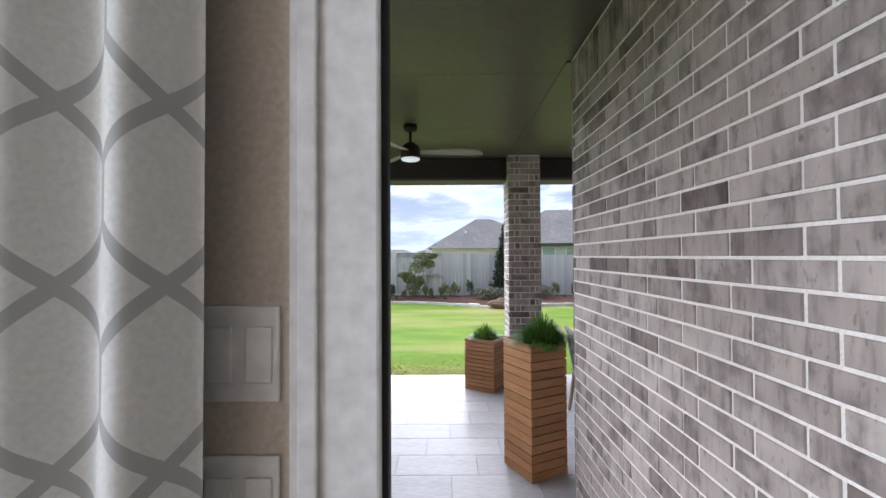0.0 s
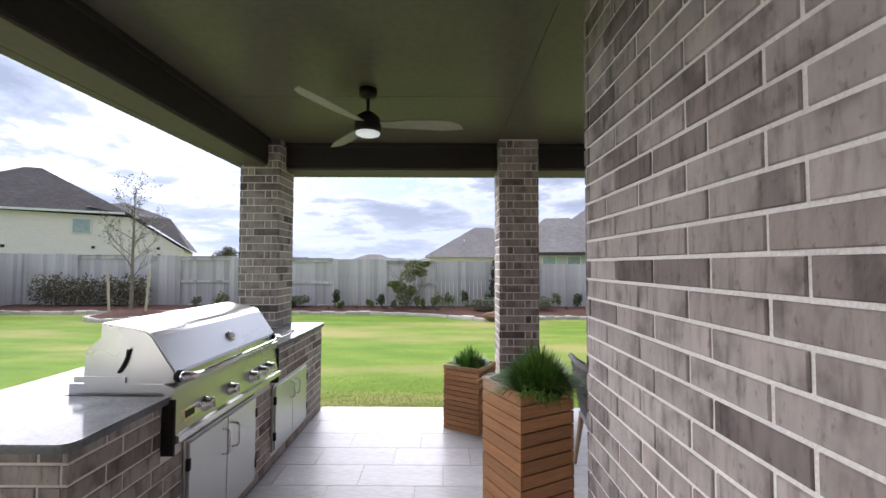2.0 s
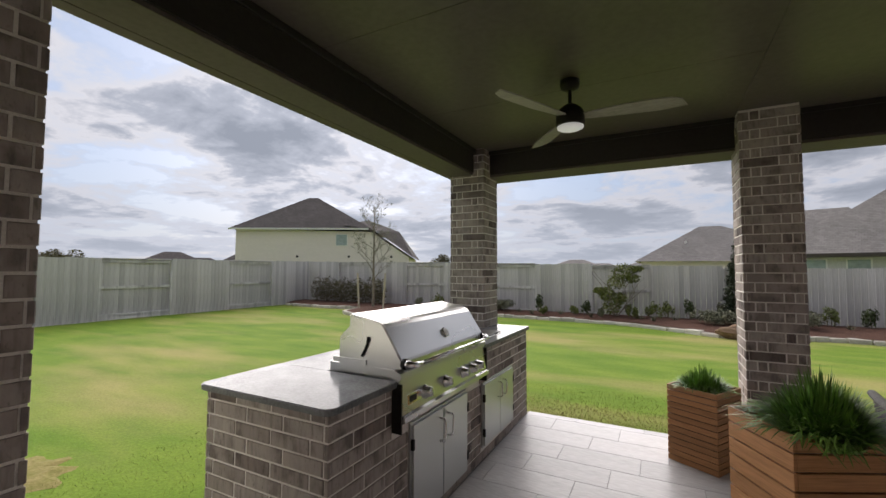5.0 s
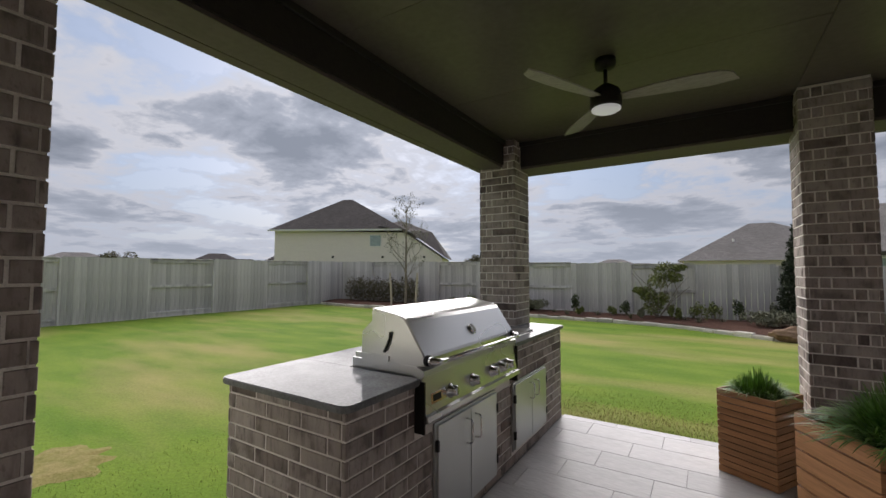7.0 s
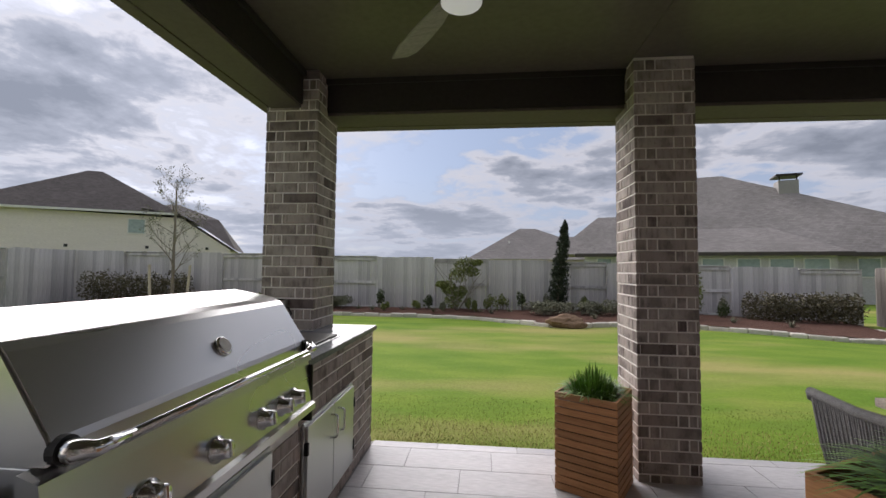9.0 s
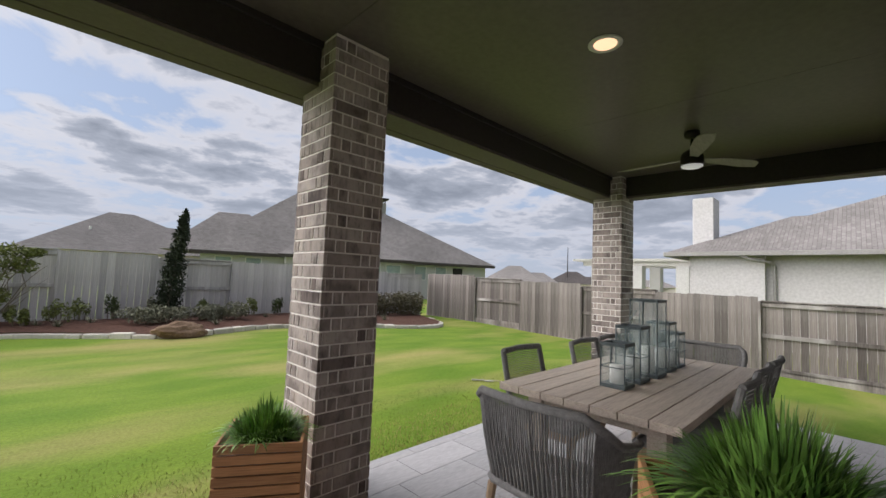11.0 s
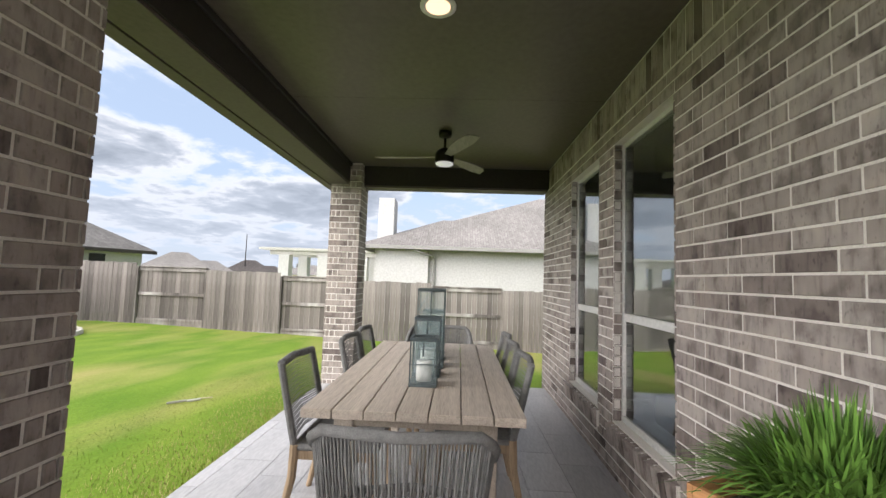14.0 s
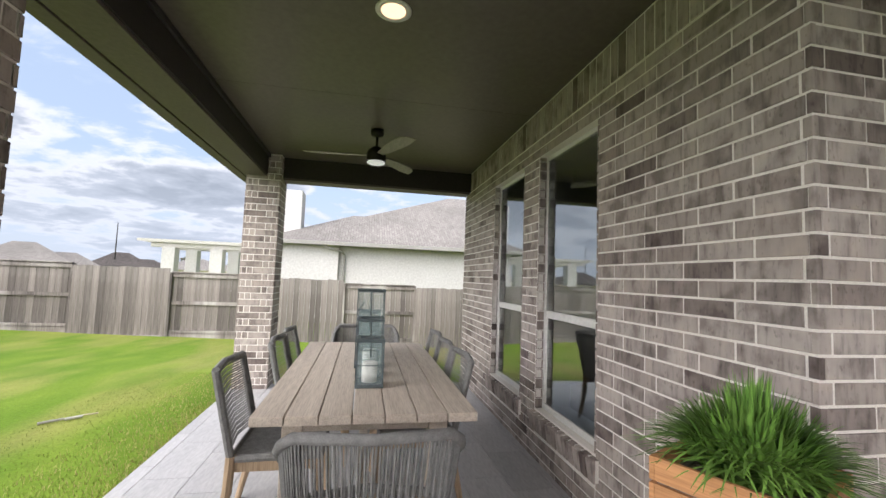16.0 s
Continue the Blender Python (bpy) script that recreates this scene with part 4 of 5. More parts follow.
        part("blade", bm, FANBLADE, f, "grey weathered-wood blade")
    return f


ceiling_fan(-0.136, 4.067, 5)
ceiling_fan(4.02, 4.134, 85)
lamp = thing("recessed_light", (2.12, 4.11, CEIL), "round recessed ceiling light, switched on", "ceiling light")
part("ring", turned(bmesh.new(), [(0.098, 0.0), (0.098, -0.006), (0.072, -0.009), (0.068, -0.004)], 32), TRIM, lamp, "white trim ring", True)
part("bulb", turned(bmesh.new(), [(0.066, -0.003), (0.066, -0.008)], 24), LAMP, lamp, "glowing warm lens")


# ---- table, chairs, lanterns ----
TX0, TX1, TY0, TY1, TZ = 1.885, 3.935, 3.632, 4.648, 0.75


def table():
    cx, cy = (TX0 + TX1) / 2, (TY0 + TY1) / 2
    t = thing("dining_table", (cx, cy, 0), "long weathered teak dining table with seven top planks", "table")
    hx, hy = (TX1 - TX0) / 2, (TY1 - TY0) / 2
    w = (TY1 - TY0) / 7
    for k in range(7):
        part("plank", boxed(-hx, hx, -hy + k * w + 0.003, -hy + (k + 1) * w - 0.003, TZ - 0.042, TZ, 0.003), TABLE_WOOD, t)
    for sx in (-1, 1):
        part("apron", boxed(sx * (hx - 0.20) - 0.02, sx * (hx - 0.20) + 0.02, -hy + 0.18, hy - 0.18, TZ - 0.13, TZ - 0.043, 0.003), TABLE_WOOD, t)
        for sy in (-1, 1):
            part("leg", boxed(sx * (hx - 0.20) - 0.047, sx * (hx - 0.20) + 0.047, sy * (hy - 0.16) - 0.047, sy * (hy - 0.16) + 0.047, 0, TZ - 0.043, 0.005), TABLE_WOOD, t)
    part("stretcher", boxed(-hx + 0.25, hx - 0.25, -0.03, 0.03, 0.16, 0.24, 0.004), TABLE_WOOD, t)
    return t


table()


def side_chair(m):
    """A chair that faces +y, with its seat's middle over the origin."""
    c = thing("dining_chair", m, "teak dining chair with woven dark grey rope back and seat", "chair", "chairs round the table")
    w = 0.245
    for s in (-1, 1):
        part("back_leg", tube(bmesh.new(), [(s * 0.225, -0.285, 0.0), (s * 0.23, -0.225, 0.26), (s * 0.235, -0.215, 0.44)], [0.017, 0.024, 0.026], 8), LEG_WOOD, c, "tapered teak leg")
        part("front_leg", tube(bmesh.new(), [(s * 0.225, 0.235, 0.0), (s * 0.22, 0.205, 0.42)], [0.016, 0.024], 8), LEG_WOOD, c, "tapered teak leg")
        part("rail", boxed(s * 0.225 - 0.014, s * 0.225 + 0.014, -0.21, 0.21, 0.36, 0.41, 0.004), LEG_WOOD, c)
    part("front_rail", boxed(-0.21, 0.21, 0.19, 0.218, 0.36, 0.41, 0.004), LEG_WOOD, c)
    lean = lambda f: -0.215 - 0.10 * f  # noqa: E731
    for s in (-1, 1):
        part("back_post", tube(bmesh.new(), [(s * 0.235, lean(0), 0.42), (s * 0.238, lean(0.5), 0.64), (s * 0.235, lean(1), 0.86)], 0.021, 8), ROPE, c, "rope-wrapped post")
    part("top_rail", tube(bmesh.new(), [(-0.235, lean(1), 0.86), (0, lean(1) - 0.03, 0.865), (0.235, lean(1), 0.86)], 0.021, 8), ROPE, c, "rope-wrapped top rail")
    weave = bmesh.new()
    for k in range(31):
        z0 = 0.46 + k * 0.0126
        f = (z0 - 0.42) / 0.44
        tube(weave, [(-0.225, lean(f), z0), (0, lean(f) - 0.028 + 0.004 * (k % 2), z0 + 0.002), (0.225, lean(f), z0)], 0.0042, 5)
    part("back_weave", weave, ROPE, c, "rows of grey rope")
    seat = bmesh.new()
    for k in range(30):
        x = -0.21 + k * 0.0145
        tube(seat, [(x, -0.21, 0.428), (x, 0.0, 0.416), (x, 0.215, 0.432)], 0.0056, 5)
    part("seat_weave", seat, ROPE, c, "taut rows of grey rope")
    rim = bmesh.new()
    tube(rim, [(-0.235, -0.22, 0.425), (0.235, -0.22, 0.425), (0.235, 0.225, 0.43), (-0.235, 0.225, 0.43)], 0.02, 8, True)
    part("seat_rim", rim, ROPE, c)
    return c


chairs = [(2.50, 4.59, 180), (3.33, 4.50, 180), (3.86, 4.50, 180), (2.71, 3.83, 0), (3.23, 3.84, 0), (3.74, 3.83, 0)]
first = side_chair(Matrix.Translation((chairs[0][0], chairs[0][1], 0)) @ pose(0, 0, 0, 0, 0, chairs[0][2]))
for x, y, a in chairs[1:]:
    copy_thing(first, Matrix.Translation((x, y, 0)) @ pose(0, 0, 0, 0, 0, a))


def armchair(m):
    """An armchair that faces +y, its rope back wrapping forward into the arms."""
    c = thing("rope_armchair", m, "rounded grey rope armchair on teak legs at the table end", "armchair", "rope armchairs")
    top = [(-0.30, 0.20, 0.62), (-0.325, 0.08, 0.64), (-0.33, -0.08, 0.68), (-0.325, -0.20, 0.755), (-0.305, -0.272, 0.800), (-0.268, -0.302, 0.832), (0.0, -0.330, 0.828), (0.268, -0.302, 0.832), (0.305, -0.272, 0.800), (0.325, -0.20, 0.755), (0.33, -0.08, 0.68), (0.325, 0.08, 0.64), (0.30, 0.20, 0.62)]
    low = [(x * 0.86, y * 0.82 + 0.01, 0.40) for x, y, z in top]
    rail = bmesh.new()
    tube(rail, top, 0.021, 8)
    part("top_rail", rail, ROPE, c, "thick rope-wrapped top rail", True)
    part("seat_rim", tube(bmesh.new(), low + [(0.0, 0.24, 0.40)], 0.02, 8, True), ROPE, c, "", True)
    weave = bmesh.new()
    lengths = [(Vector(top[i + 1]) - Vector(top[i])).length for i in range(len(top) - 1)]

    def along(rail_points, f):
        d = f * sum(lengths)
        for i, seg in enumerate(lengths):
            if d <= seg or i == len(lengths) - 1:
                return Vector(rail_points[i]).lerp(Vector(rail_points[i + 1]), min(1.0, d / seg))
            d -= seg

    strands = 132
    for k in range(strands):
        f = (k + 0.5) / strands
        a, b = along(top, f), along(low, min(1.0, max(0.0, f + (0.0035 if k % 2 else -0.0035))))
        mid = a.lerp(b, 0.5) + Vector((0, -0.012 if k % 2 else -0.004, 0))
        tube(weave, [a, mid, b], 0.0047 if k % 2 else 0.0043, 5)
    part("back_weave", weave, ROPE, c, "upright grey rope strands")
    seat = bmesh.new()
    for k in range(30):
        x = -0.24 + k * 0.0165
        tube(seat, [(x, -0.24, 0.405), (x, 0.0, 0.392), (x, 0.22, 0.405)], 0.0056, 5)
    part("seat_weave", seat, ROPE, c)
    for sx in (-1, 1):
        for sy, dy in ((-0.23, -0.05), (0.19, 0.03)):
            part("leg", tube(bmesh.new(), [(sx * 0.265, sy + dy, 0.0), (sx * 0.24, sy, 0.38)], [0.015, 0.024], 8), LEG_WOOD, c, "tapered teak leg")
    return c


end_chair = armchair(Matrix.Translation((1.72, 4.13, 0)) @ pose(0, 0, 0, 0, 0, -90))
copy_thing(end_chair, Matrix.Translation((4.22, 4.14, 0)) @ pose(0, 0, 0, 0, 0, 90))


def lantern(x, y, w, h, candle):
    n = thing("lantern", (x, y, TZ), "dark metal glass lantern with a white candle on the table", "lantern", "table lanterns")
    a = w / 2
    part("base", boxed(-a, a, -a, a, 0, 0.022, 0.003), LANTERN, n)
    part("top_frame", box(box(box(boxed(-a, a, -a, -a + 0.02, h - 0.02, h, 0.002), -a, a, a - 0.02, a, h - 0.02, h, 0.002), -a, -a + 0.02, -a + 0.02, a - 0.02, h - 0.02, h, 0.002), a - 0.02, a, -a + 0.02, a - 0.02, h - 0.02, h, 0.002), LANTERN, n)
    for sx in (-1, 1):
        for sy in (-1, 1):
            part("post", boxed(sx * (a - 0.005) - 0.0035, sx * (a - 0.005) + 0.0035, sy * (a - 0.005) - 0.0035, sy * (a - 0.005) + 0.0035, 0.022, h - 0.02), LANTERN, n)
    for k in range(4):
        g = part("pane", boxed(-a + 0.012, a - 0.012, -a + 0.004, -a + 0.006, 0.023, h - 0.021, 0, pose(0, 0, 0, 0, 0, 90 * k)), LGLASS, n, "clear glass pane")
        g.visible_shadow = False
    part("band", tube(bmesh.new(), [(-a, -a, h * 0.46), (a, -a, h * 0.46), (a, a, h * 0.46), (-a, a, h * 0.46)], 0.003, 6, True), LANTERN, n, "thin wire band")
    part("handle", tube(bmesh.new(), [(-a + 0.01, 0, h - 0.01), (-a - 0.012, 0, h * 0.80), (-a - 0.006, 0, h * 0.64)], 0.005, 6), LANTERN, n, "dropped metal handle")
    if h > 0.5:
        part("brace", tube(bmesh.new(), [(-a - 0.006, a * 0.92, h - 0.15), (-a - 0.006, 0.0, h - 0.012), (-a - 0.006, 0.0, h - 0.27)], 0.0055, 6), LANTERN, n, "folded metal carrying bail")
    cd = part("candle", turned(bmesh.new(), [(0.044, 0.022), (0.044, candle), (0.036, candle + 0.002)], 20), WAX, n, "white pillar candle", True)
    part("wick", tube(bmesh.new(), [(0, 0, candle), (0.001, 0, candle + 0.012)], 0.0012, 5), BLACK, cd)
    return n


for x, w, h, c in ((2.40, 0.155, 0.27, 0.13), (2.64, 0.165, 0.36, 0.16), (2.92, 0.19, 0.53, 0.20), (3.20, 0.165, 0.36, 0.16), (3.44, 0.155, 0.27, 0.13)):
    lantern(x, 4.135, w, h, c)


# ---- fences ----
def fence(name, start, along, panels, first_open, z_top, mat, label, each=False):
    """Panels that show their boards and panels that show their rails take turns. z_top: the top's height by distance."""
    u = Vector((*along, 0)).normalized()
    inward = Vector((u.y, -u.x, 0))
    f = thing(name, (*start, ground_z(*start)), label, "fence", kind="structure")
    base = f.matrix_world.translation.copy()
    rng = random.Random(len(name))
    s, verts, faces = 0.0, [], []
    shared = {}
    turn = Matrix((u, inward, (0, 0, 1))).transposed().to_4x4()

    def piece(nm, x0, x1, d0, d1, z0, z1):
        ob = part(nm, boxed(x0, x1, d0, d1, z0, z1, 0.004), mat, f)
        ob.matrix_parent_inverse = Matrix()
        ob.matrix_local = turn
        return ob

    for k, width in enumerate(panels):
        is_open = (k % 2 == 0) == first_open
        zt = z_top(s + width / 2) - base.z
        p = Vector((*start, 0)) + u * (s + width / 2)
        zb = ground_z(p.x, p.y) - base.z - 0.02
        piece("post", s - 0.045, s + 0.045, -0.045, 0.045, zb - 0.1, zt - 0.03)
        d = -0.06 if is_open else 0.045
        if is_open:
            for z in (zb + 0.16, (zb + zt) / 2 + 0.05, zt - 0.10):
                piece("rail", s + 0.046, s + width - 0.046, -0.04, 0.0, z - 0.045, z + 0.045)
            piece("cap", s + 0.046, s + width - 0.046, -0.062, 0.03, zt - 0.03, zt - 0.002)
        piece("kickboard", s + 0.046, s + width - 0.046, d + 0.0205 if not is_open else -0.04, d + 0.04 if not is_open else 0.0, zb - 0.02, zb + 0.14 if is_open else zb + 0.02)
        n = max(1, round(width / 0.143))
        w = width / n
        for j in range(n):
            a, hz = s + j * w, rng.uniform(-0.012, 0.012)
            dd = d + rng.uniform(-0.004, 0.004)
            z1 = zt + hz + (0.0 if not is_open else -0.02)
            if each:
                key = round(w, 3)
                if key not in shared:
                    shared[key] = mesh_of(boxed(-w / 2 + 0.003, w / 2 - 0.003, -0.009, 0.009, 0, 1.0), "board", mat)
                ob = new("board", shared[key])
                ob.parent = f
                ob.matrix_local = turn @ Matrix.Translation((a + w / 2, dd, zb + 0.01)) @ Matrix.Diagonal((1, 1, z1 - zb - 0.01, 1))
            else:
                b = len(verts)
                for x in (a + 0.003, a + w - 0.003):
                    for y in (dd - 0.009, dd + 0.009):
                        for z in (zb, z1):
                            verts.append(tuple(turn @ Vector((x, y, z))))
                faces += [tuple(b + q for q in face) for face in ((0, 1, 3, 2), (4, 6, 7, 5), (0, 4, 5, 1), (2, 3, 7, 6), (1, 5, 7, 3), (0, 2, 6, 4))]
        s += width
    if verts:
        stuff_mesh("boards", verts, faces, mat, f)
    return f


fence("fence_north", (-14.6, 15.8), (1, 0), [1.9] + [1.84] * 13, False, lambda s: 1.90 - 0.26 * max(0, s - 9) / 13 - 0.10 * min(1, s / 10), FENCE, "weathered grey wooden fence behind the planting bed", True)
fence("fence_west", (-14.6, -1.0), (0, 1), [2.1] * 8, True, lambda s: 1.80 + 0.006 * s, FENCE, "weathered grey wooden fence along the lawn", True)
fence("fence_east", (11.6, 15.8), (0, -1), [2.55, 2.08, 2.15, 2.15, 2.15, 2.0, 2.0, 2.0, 2.0], False, lambda s: 1.56 - 0.034 * s, FENCE_EAST, "weathered brown-grey wooden fence beyond the lawn", True)


# ---- planting bed along the fence ----
EDGE = [(-14.4, 14.3), (-12.0, 14.1), (-9.8, 14.4), (-7.0, 14.7), (-4.4, 14.5), (-2.4, 14.4), (-0.6, 14.2), (0.6, 13.6), (1.7, 12.95), (2.6, 13.05), (3.8, 13.45), (5.2, 13.2), (6.4, 12.75), (7.6, 12.3), (8.8, 12.4), (9.7, 13.2), (10.0, 14.4), (10.1, 15.6)]


def edge_point(s):
    s = min(len(EDGE) - 1.001, max(0.0, s))
    i, r = int(s), s - int(s)
    p = [Vector((*EDGE[min(len(EDGE) - 1, max(0, i + k))], 0)) for k in (-1, 0, 1, 2)]
    return 0.5 * (2 * p[1] + (p[2] - p[0]) * r + (2 * p[0] - 5 * p[1] + 4 * p[2] - p[3]) * r * r + (3 * p[1] - p[0] - 3 * p[2] + p[3]) * r ** 3)


verts, faces = [], []
STEPS = 140
for k in range(STEPS + 1):
    p = edge_point(k / STEPS * (len(EDGE) - 1))
    g = ground_z(p.x, p.y)
    for j in range(5):
        f = j / 4
        y = p.y + (15.76 - p.y) * f
        verts.append((p.x, y, g + 0.10 + 0.08 * math.sin(f * 2.6) + 0.02 * noise.noise((p.x * 3, y * 3, 1))))
    if k:
        a = len(verts) - 10
        faces += [(a + j, a + 5 + j, a + 6 + j, a + 1 + j) for j in range(4)]
me = bpy.data.meshes.new("planting_bed")
me.from_pydata(verts, [], faces)
me.materials.append(MULCH)
bed = tagged(new("planting_bed", me), "red-brown mulch bed along the fence", "planting bed", kind="structure")

edging = thing("stone_edging", (0, 13.5, -0.05), "low pale limestone edging of the planting bed", "edging", kind="structure")
rng = random.Random(11)
s = 0.0
while s < len(EDGE) - 1.05:
    p = edge_point(s)
    d = edge_point(s + 0.02) - p
    step = rng.uniform(0.28, 0.46)
    ds = step / max(0.2, d.length / 0.02)
    q = edge_point(s + ds / 2)
    ang = math.degrees(math.atan2(d.y, d.x))
    m = Matrix.Translation((q.x, q.y - 13.5, ground_z(q.x, q.y) + 0.05)) @ pose(0, 0, 0, rng.uniform(-3, 3), rng.uniform(-2, 2), ang + rng.uniform(-4, 4))
    part("stone", boxed(-step / 2 + 0.008, step / 2 - 0.008, -0.09, 0.09, -0.05, rng.uniform(0.075, 0.115), 0.02, m), STONE, edging)
    s += ds


# ---- plants ----
def leaf_cloud(centres, count, size, rng, flat=0.0):
    """Many small four-cornered leaves about a set of (centre, radii)."""
    verts, faces = [], []
    for _ in range(count):
        c, r = centres[rng.randrange(len(centres))]
        while True:
            v = Vector((rng.uniform(-1, 1), rng.uniform(-1, 1), rng.uniform(-1, 1)))
            if 0.15 < v.length < 1:
                break
        p = Vector(c) + Vector((v.x * r[0], v.y * r[1], v.z * r[2]))
        n = Vector((rng.gauss(0, 1), rng.gauss(0, 1), rng.gauss(0.4, 1))).normalized()
        a = n.orthogonal().normalized()
        a = Matrix.Rotation(rng.uniform(0, 6.28), 3, n) @ a
        b = n.cross(a)
        l, w = size * rng.uniform(0.6, 1.3), size * rng.uniform(0.25, 0.5)
        k = len(verts)
        verts += [tuple(p - a * l), tuple(p + b * w), tuple(p + a * l), tuple(p - b * w)]
        faces.append((k, k + 1, k + 2, k + 3))
    return verts, faces


def leafy(name, parent, verts, faces, mat):
    me = bpy.data.meshes.new(name)
    me.from_pydata(verts, [], faces)
    me.materials.append(mat)
    ob = new(name, me)
    ob.parent = parent
    return ob


def shrub(x, y, w, h, mat, label, count, size, seed, name="shrub", lumps=7, depth=None):
    g = ground_z(x, y) + 0.12
    t = thing(name, (x, y, g), label, "shrub", "shrubs in the bed")
    rng = random.Random(seed)
    depth = depth or w
    centres = [((rng.uniform(-0.36, 0.36) * w, rng.uniform(-0.36, 0.36) * depth, h * rng.uniform(0.38, 0.66)), (w * rng.uniform(0.16, 0.26), min(w, depth) * rng.uniform(0.2, 0.32), h * rng.uniform(0.24, 0.36))) for _ in range(lumps)]
    stems = bmesh.new()
    for c, r in centres:
        tube(stems, [(c[0] * 0.7, c[1] * 0.7, -0.05), (c[0], c[1], c[2])], [0.014, 0.006], 5)
    part("woody_base", stems, BARK, t)
    leafy("foliage", t, *leaf_cloud(centres, count, size, rng), mat)
    return t


def hedge(x0, x1, y, h, mat, label, seed):
    t = thing("hedge", ((x0 + x1) / 2, y, ground_z((x0 + x1) / 2, y) + 0.1), label, "hedge")
    rng = random.Random(seed)
    w = (x1 - x0)
    centres = [(((k + 0.5) / 12 - 0.5) * w * 0.97, rng.uniform(-0.08, 0.08), h * rng.uniform(0.46, 0.56)) for k in range(12)]
    centres = [(c, (w / 16, 0.32, h * rng.uniform(0.44, 0.54))) for c in centres]
    stems = bmesh.new()
    for c, r in centres:
        tube(stems, [(c[0], c[1], -0.05), (c[0] + 0.05, c[1], c[2])], [0.02, 0.008], 5)
    part("woody_base", stems, BARK, t)
    leafy("foliage", t, *leaf_cloud(centres, 5200, 0.05, rng), mat)
    return t


hedge(-13.6, -9.6, 15.2, 1.15, LEAF_HEDGE, "clipped bronze-green hedge in front of the fence", 21)
hedge(7.2, 10.2, 14.6, 0.85, LEAF_HEDGE, "low dark clipped hedge in the bed", 22)


def branch(bm, tips, p, d, length, radius, depth, rng):
    pts, rad = [p.copy()], [radius]
    for k in range(3):
        d = (d + Vector((rng.gauss(0, 0.12), rng.gauss(0, 0.12), rng.gauss(0.05, 0.08)))).normalized()
        p = p + d * (length / 3)
        pts.append(p.copy())
        rad.append(radius * (1 - 0.22 * (k + 1)))
    tube(bm, pts, rad, 6)
    tips.append(p.copy())
    if depth:
        for _ in range(3):
            q = pts[rng.randrange(1, 4)]
            a = rng.uniform(0, 6.28)
            nd = (d * 0.8 + Vector((math.cos(a), math.sin(a), 0.25)) * 0.7).normalized()
            branch(bm, tips, q, nd, length * rng.uniform(0.5, 0.72), radius * 0.5, depth - 1, rng)


def young_tree(x, y):
    g = ground_z(x, y) + 0.12
    t = thing("young_tree", (x, y, g), "slim young tree with nearly bare branches in a stone ring", "tree")
    rng = random.Random(5)
    trunk = tube(bmesh.new(), [(0, 0, -0.05), (0.01, 0.0, 0.8), (-0.01, 0.02, 1.8), (0.02, 0.0, 2.9), (0.0, 0.02, 3.8)], [0.055, 0.045, 0.036, 0.024, 0.01], 8)
    part("trunk", trunk, BARK, t)
    tips, limbs = [], bmesh.new()
    for k in range(17):
        z = 1.05 + k * 0.165
        a = k * 2.4
        branch(limbs, tips, Vector((0, 0, z)), Vector((math.cos(a), math.sin(a), 0.75)).normalized(), 1.0 - 0.038 * k, 0.016 - 0.0005 * k, 2, rng)
    part("crown_frame", limbs, BARK, t)
    leafy("leaves", t, *leaf_cloud([(tuple(p), (0.10, 0.10, 0.10)) for p in tips], 1500, 0.032, rng), LEAF_GREY)
    return t


young_tree(-8.9, 13.4)
ring = thing("stone_ring", (-8.9, 13.4, ground_z(-8.9, 13.4)), "round stone edging with mulch about the young tree", "tree ring")
part("mulch", turned(bmesh.new(), [(0.98, 0.0), (0.95, 0.10), (0.5, 0.20), (0.1, 0.24)], 32), MULCH, ring)
rng = random.Random(13)
for k in range(22):
    a = 2 * math.pi * k / 22
    m = pose(1.0 * math.cos(a), 1.0 * math.sin(a), 0, 0, 0, math.degrees(a) + 90)
    part("stone", boxed(-0.135, 0.135, -0.07, 0.07, -0.03, rng.uniform(0.09, 0.13), 0.02, m), STONE, ring)
for dx, lean in ((-0.55, 0.10), (0.5, -0.10)):
    st = thing("tree_stake", (-8.9 + dx, 13.3, ground_z(-8.9, 13.3)), "pale wooden stake beside the young tree", "stake", "tree stakes")
    part("pole", tube(bmesh.new(), [(0, 0, -0.1), (-lean, 0, 1.45)], 0.035, 8), STAKE, st)


def cypress(x, y, h):
    t = thing("cypress", (x, y, ground_z(x, y) + 0.1), "narrow dark green leaning cypress in the bed", "tree")
    rng = random.Random(8)
    lean = lambda f: (0.10 * h * f - 0.28, 0, h * f)  # noqa: E731
    part("trunk", tube(bmesh.new(), [lean(0), lean(0.5), lean(0.97)], [0.06, 0.035, 0.01], 6), BARK, t)
    centres = []
    for k in range(46):
        f = 0.04 + 0.94 * k / 45
        r = 0.33 * (1 - f) ** 0.62 * rng.uniform(0.8, 1.12) + 0.03
        c = lean(f)
        centres.append(((c[0] + rng.uniform(-0.06, 0.06), c[1] + rng.uniform(-0.06, 0.06), c[2]), (r, r, 0.16)))
    leafy("crown", t, *leaf_cloud(centres, 6500, 0.045, rng), LEAF_DARK)
    return t


cypress(2.45, 15.2, 2.75)


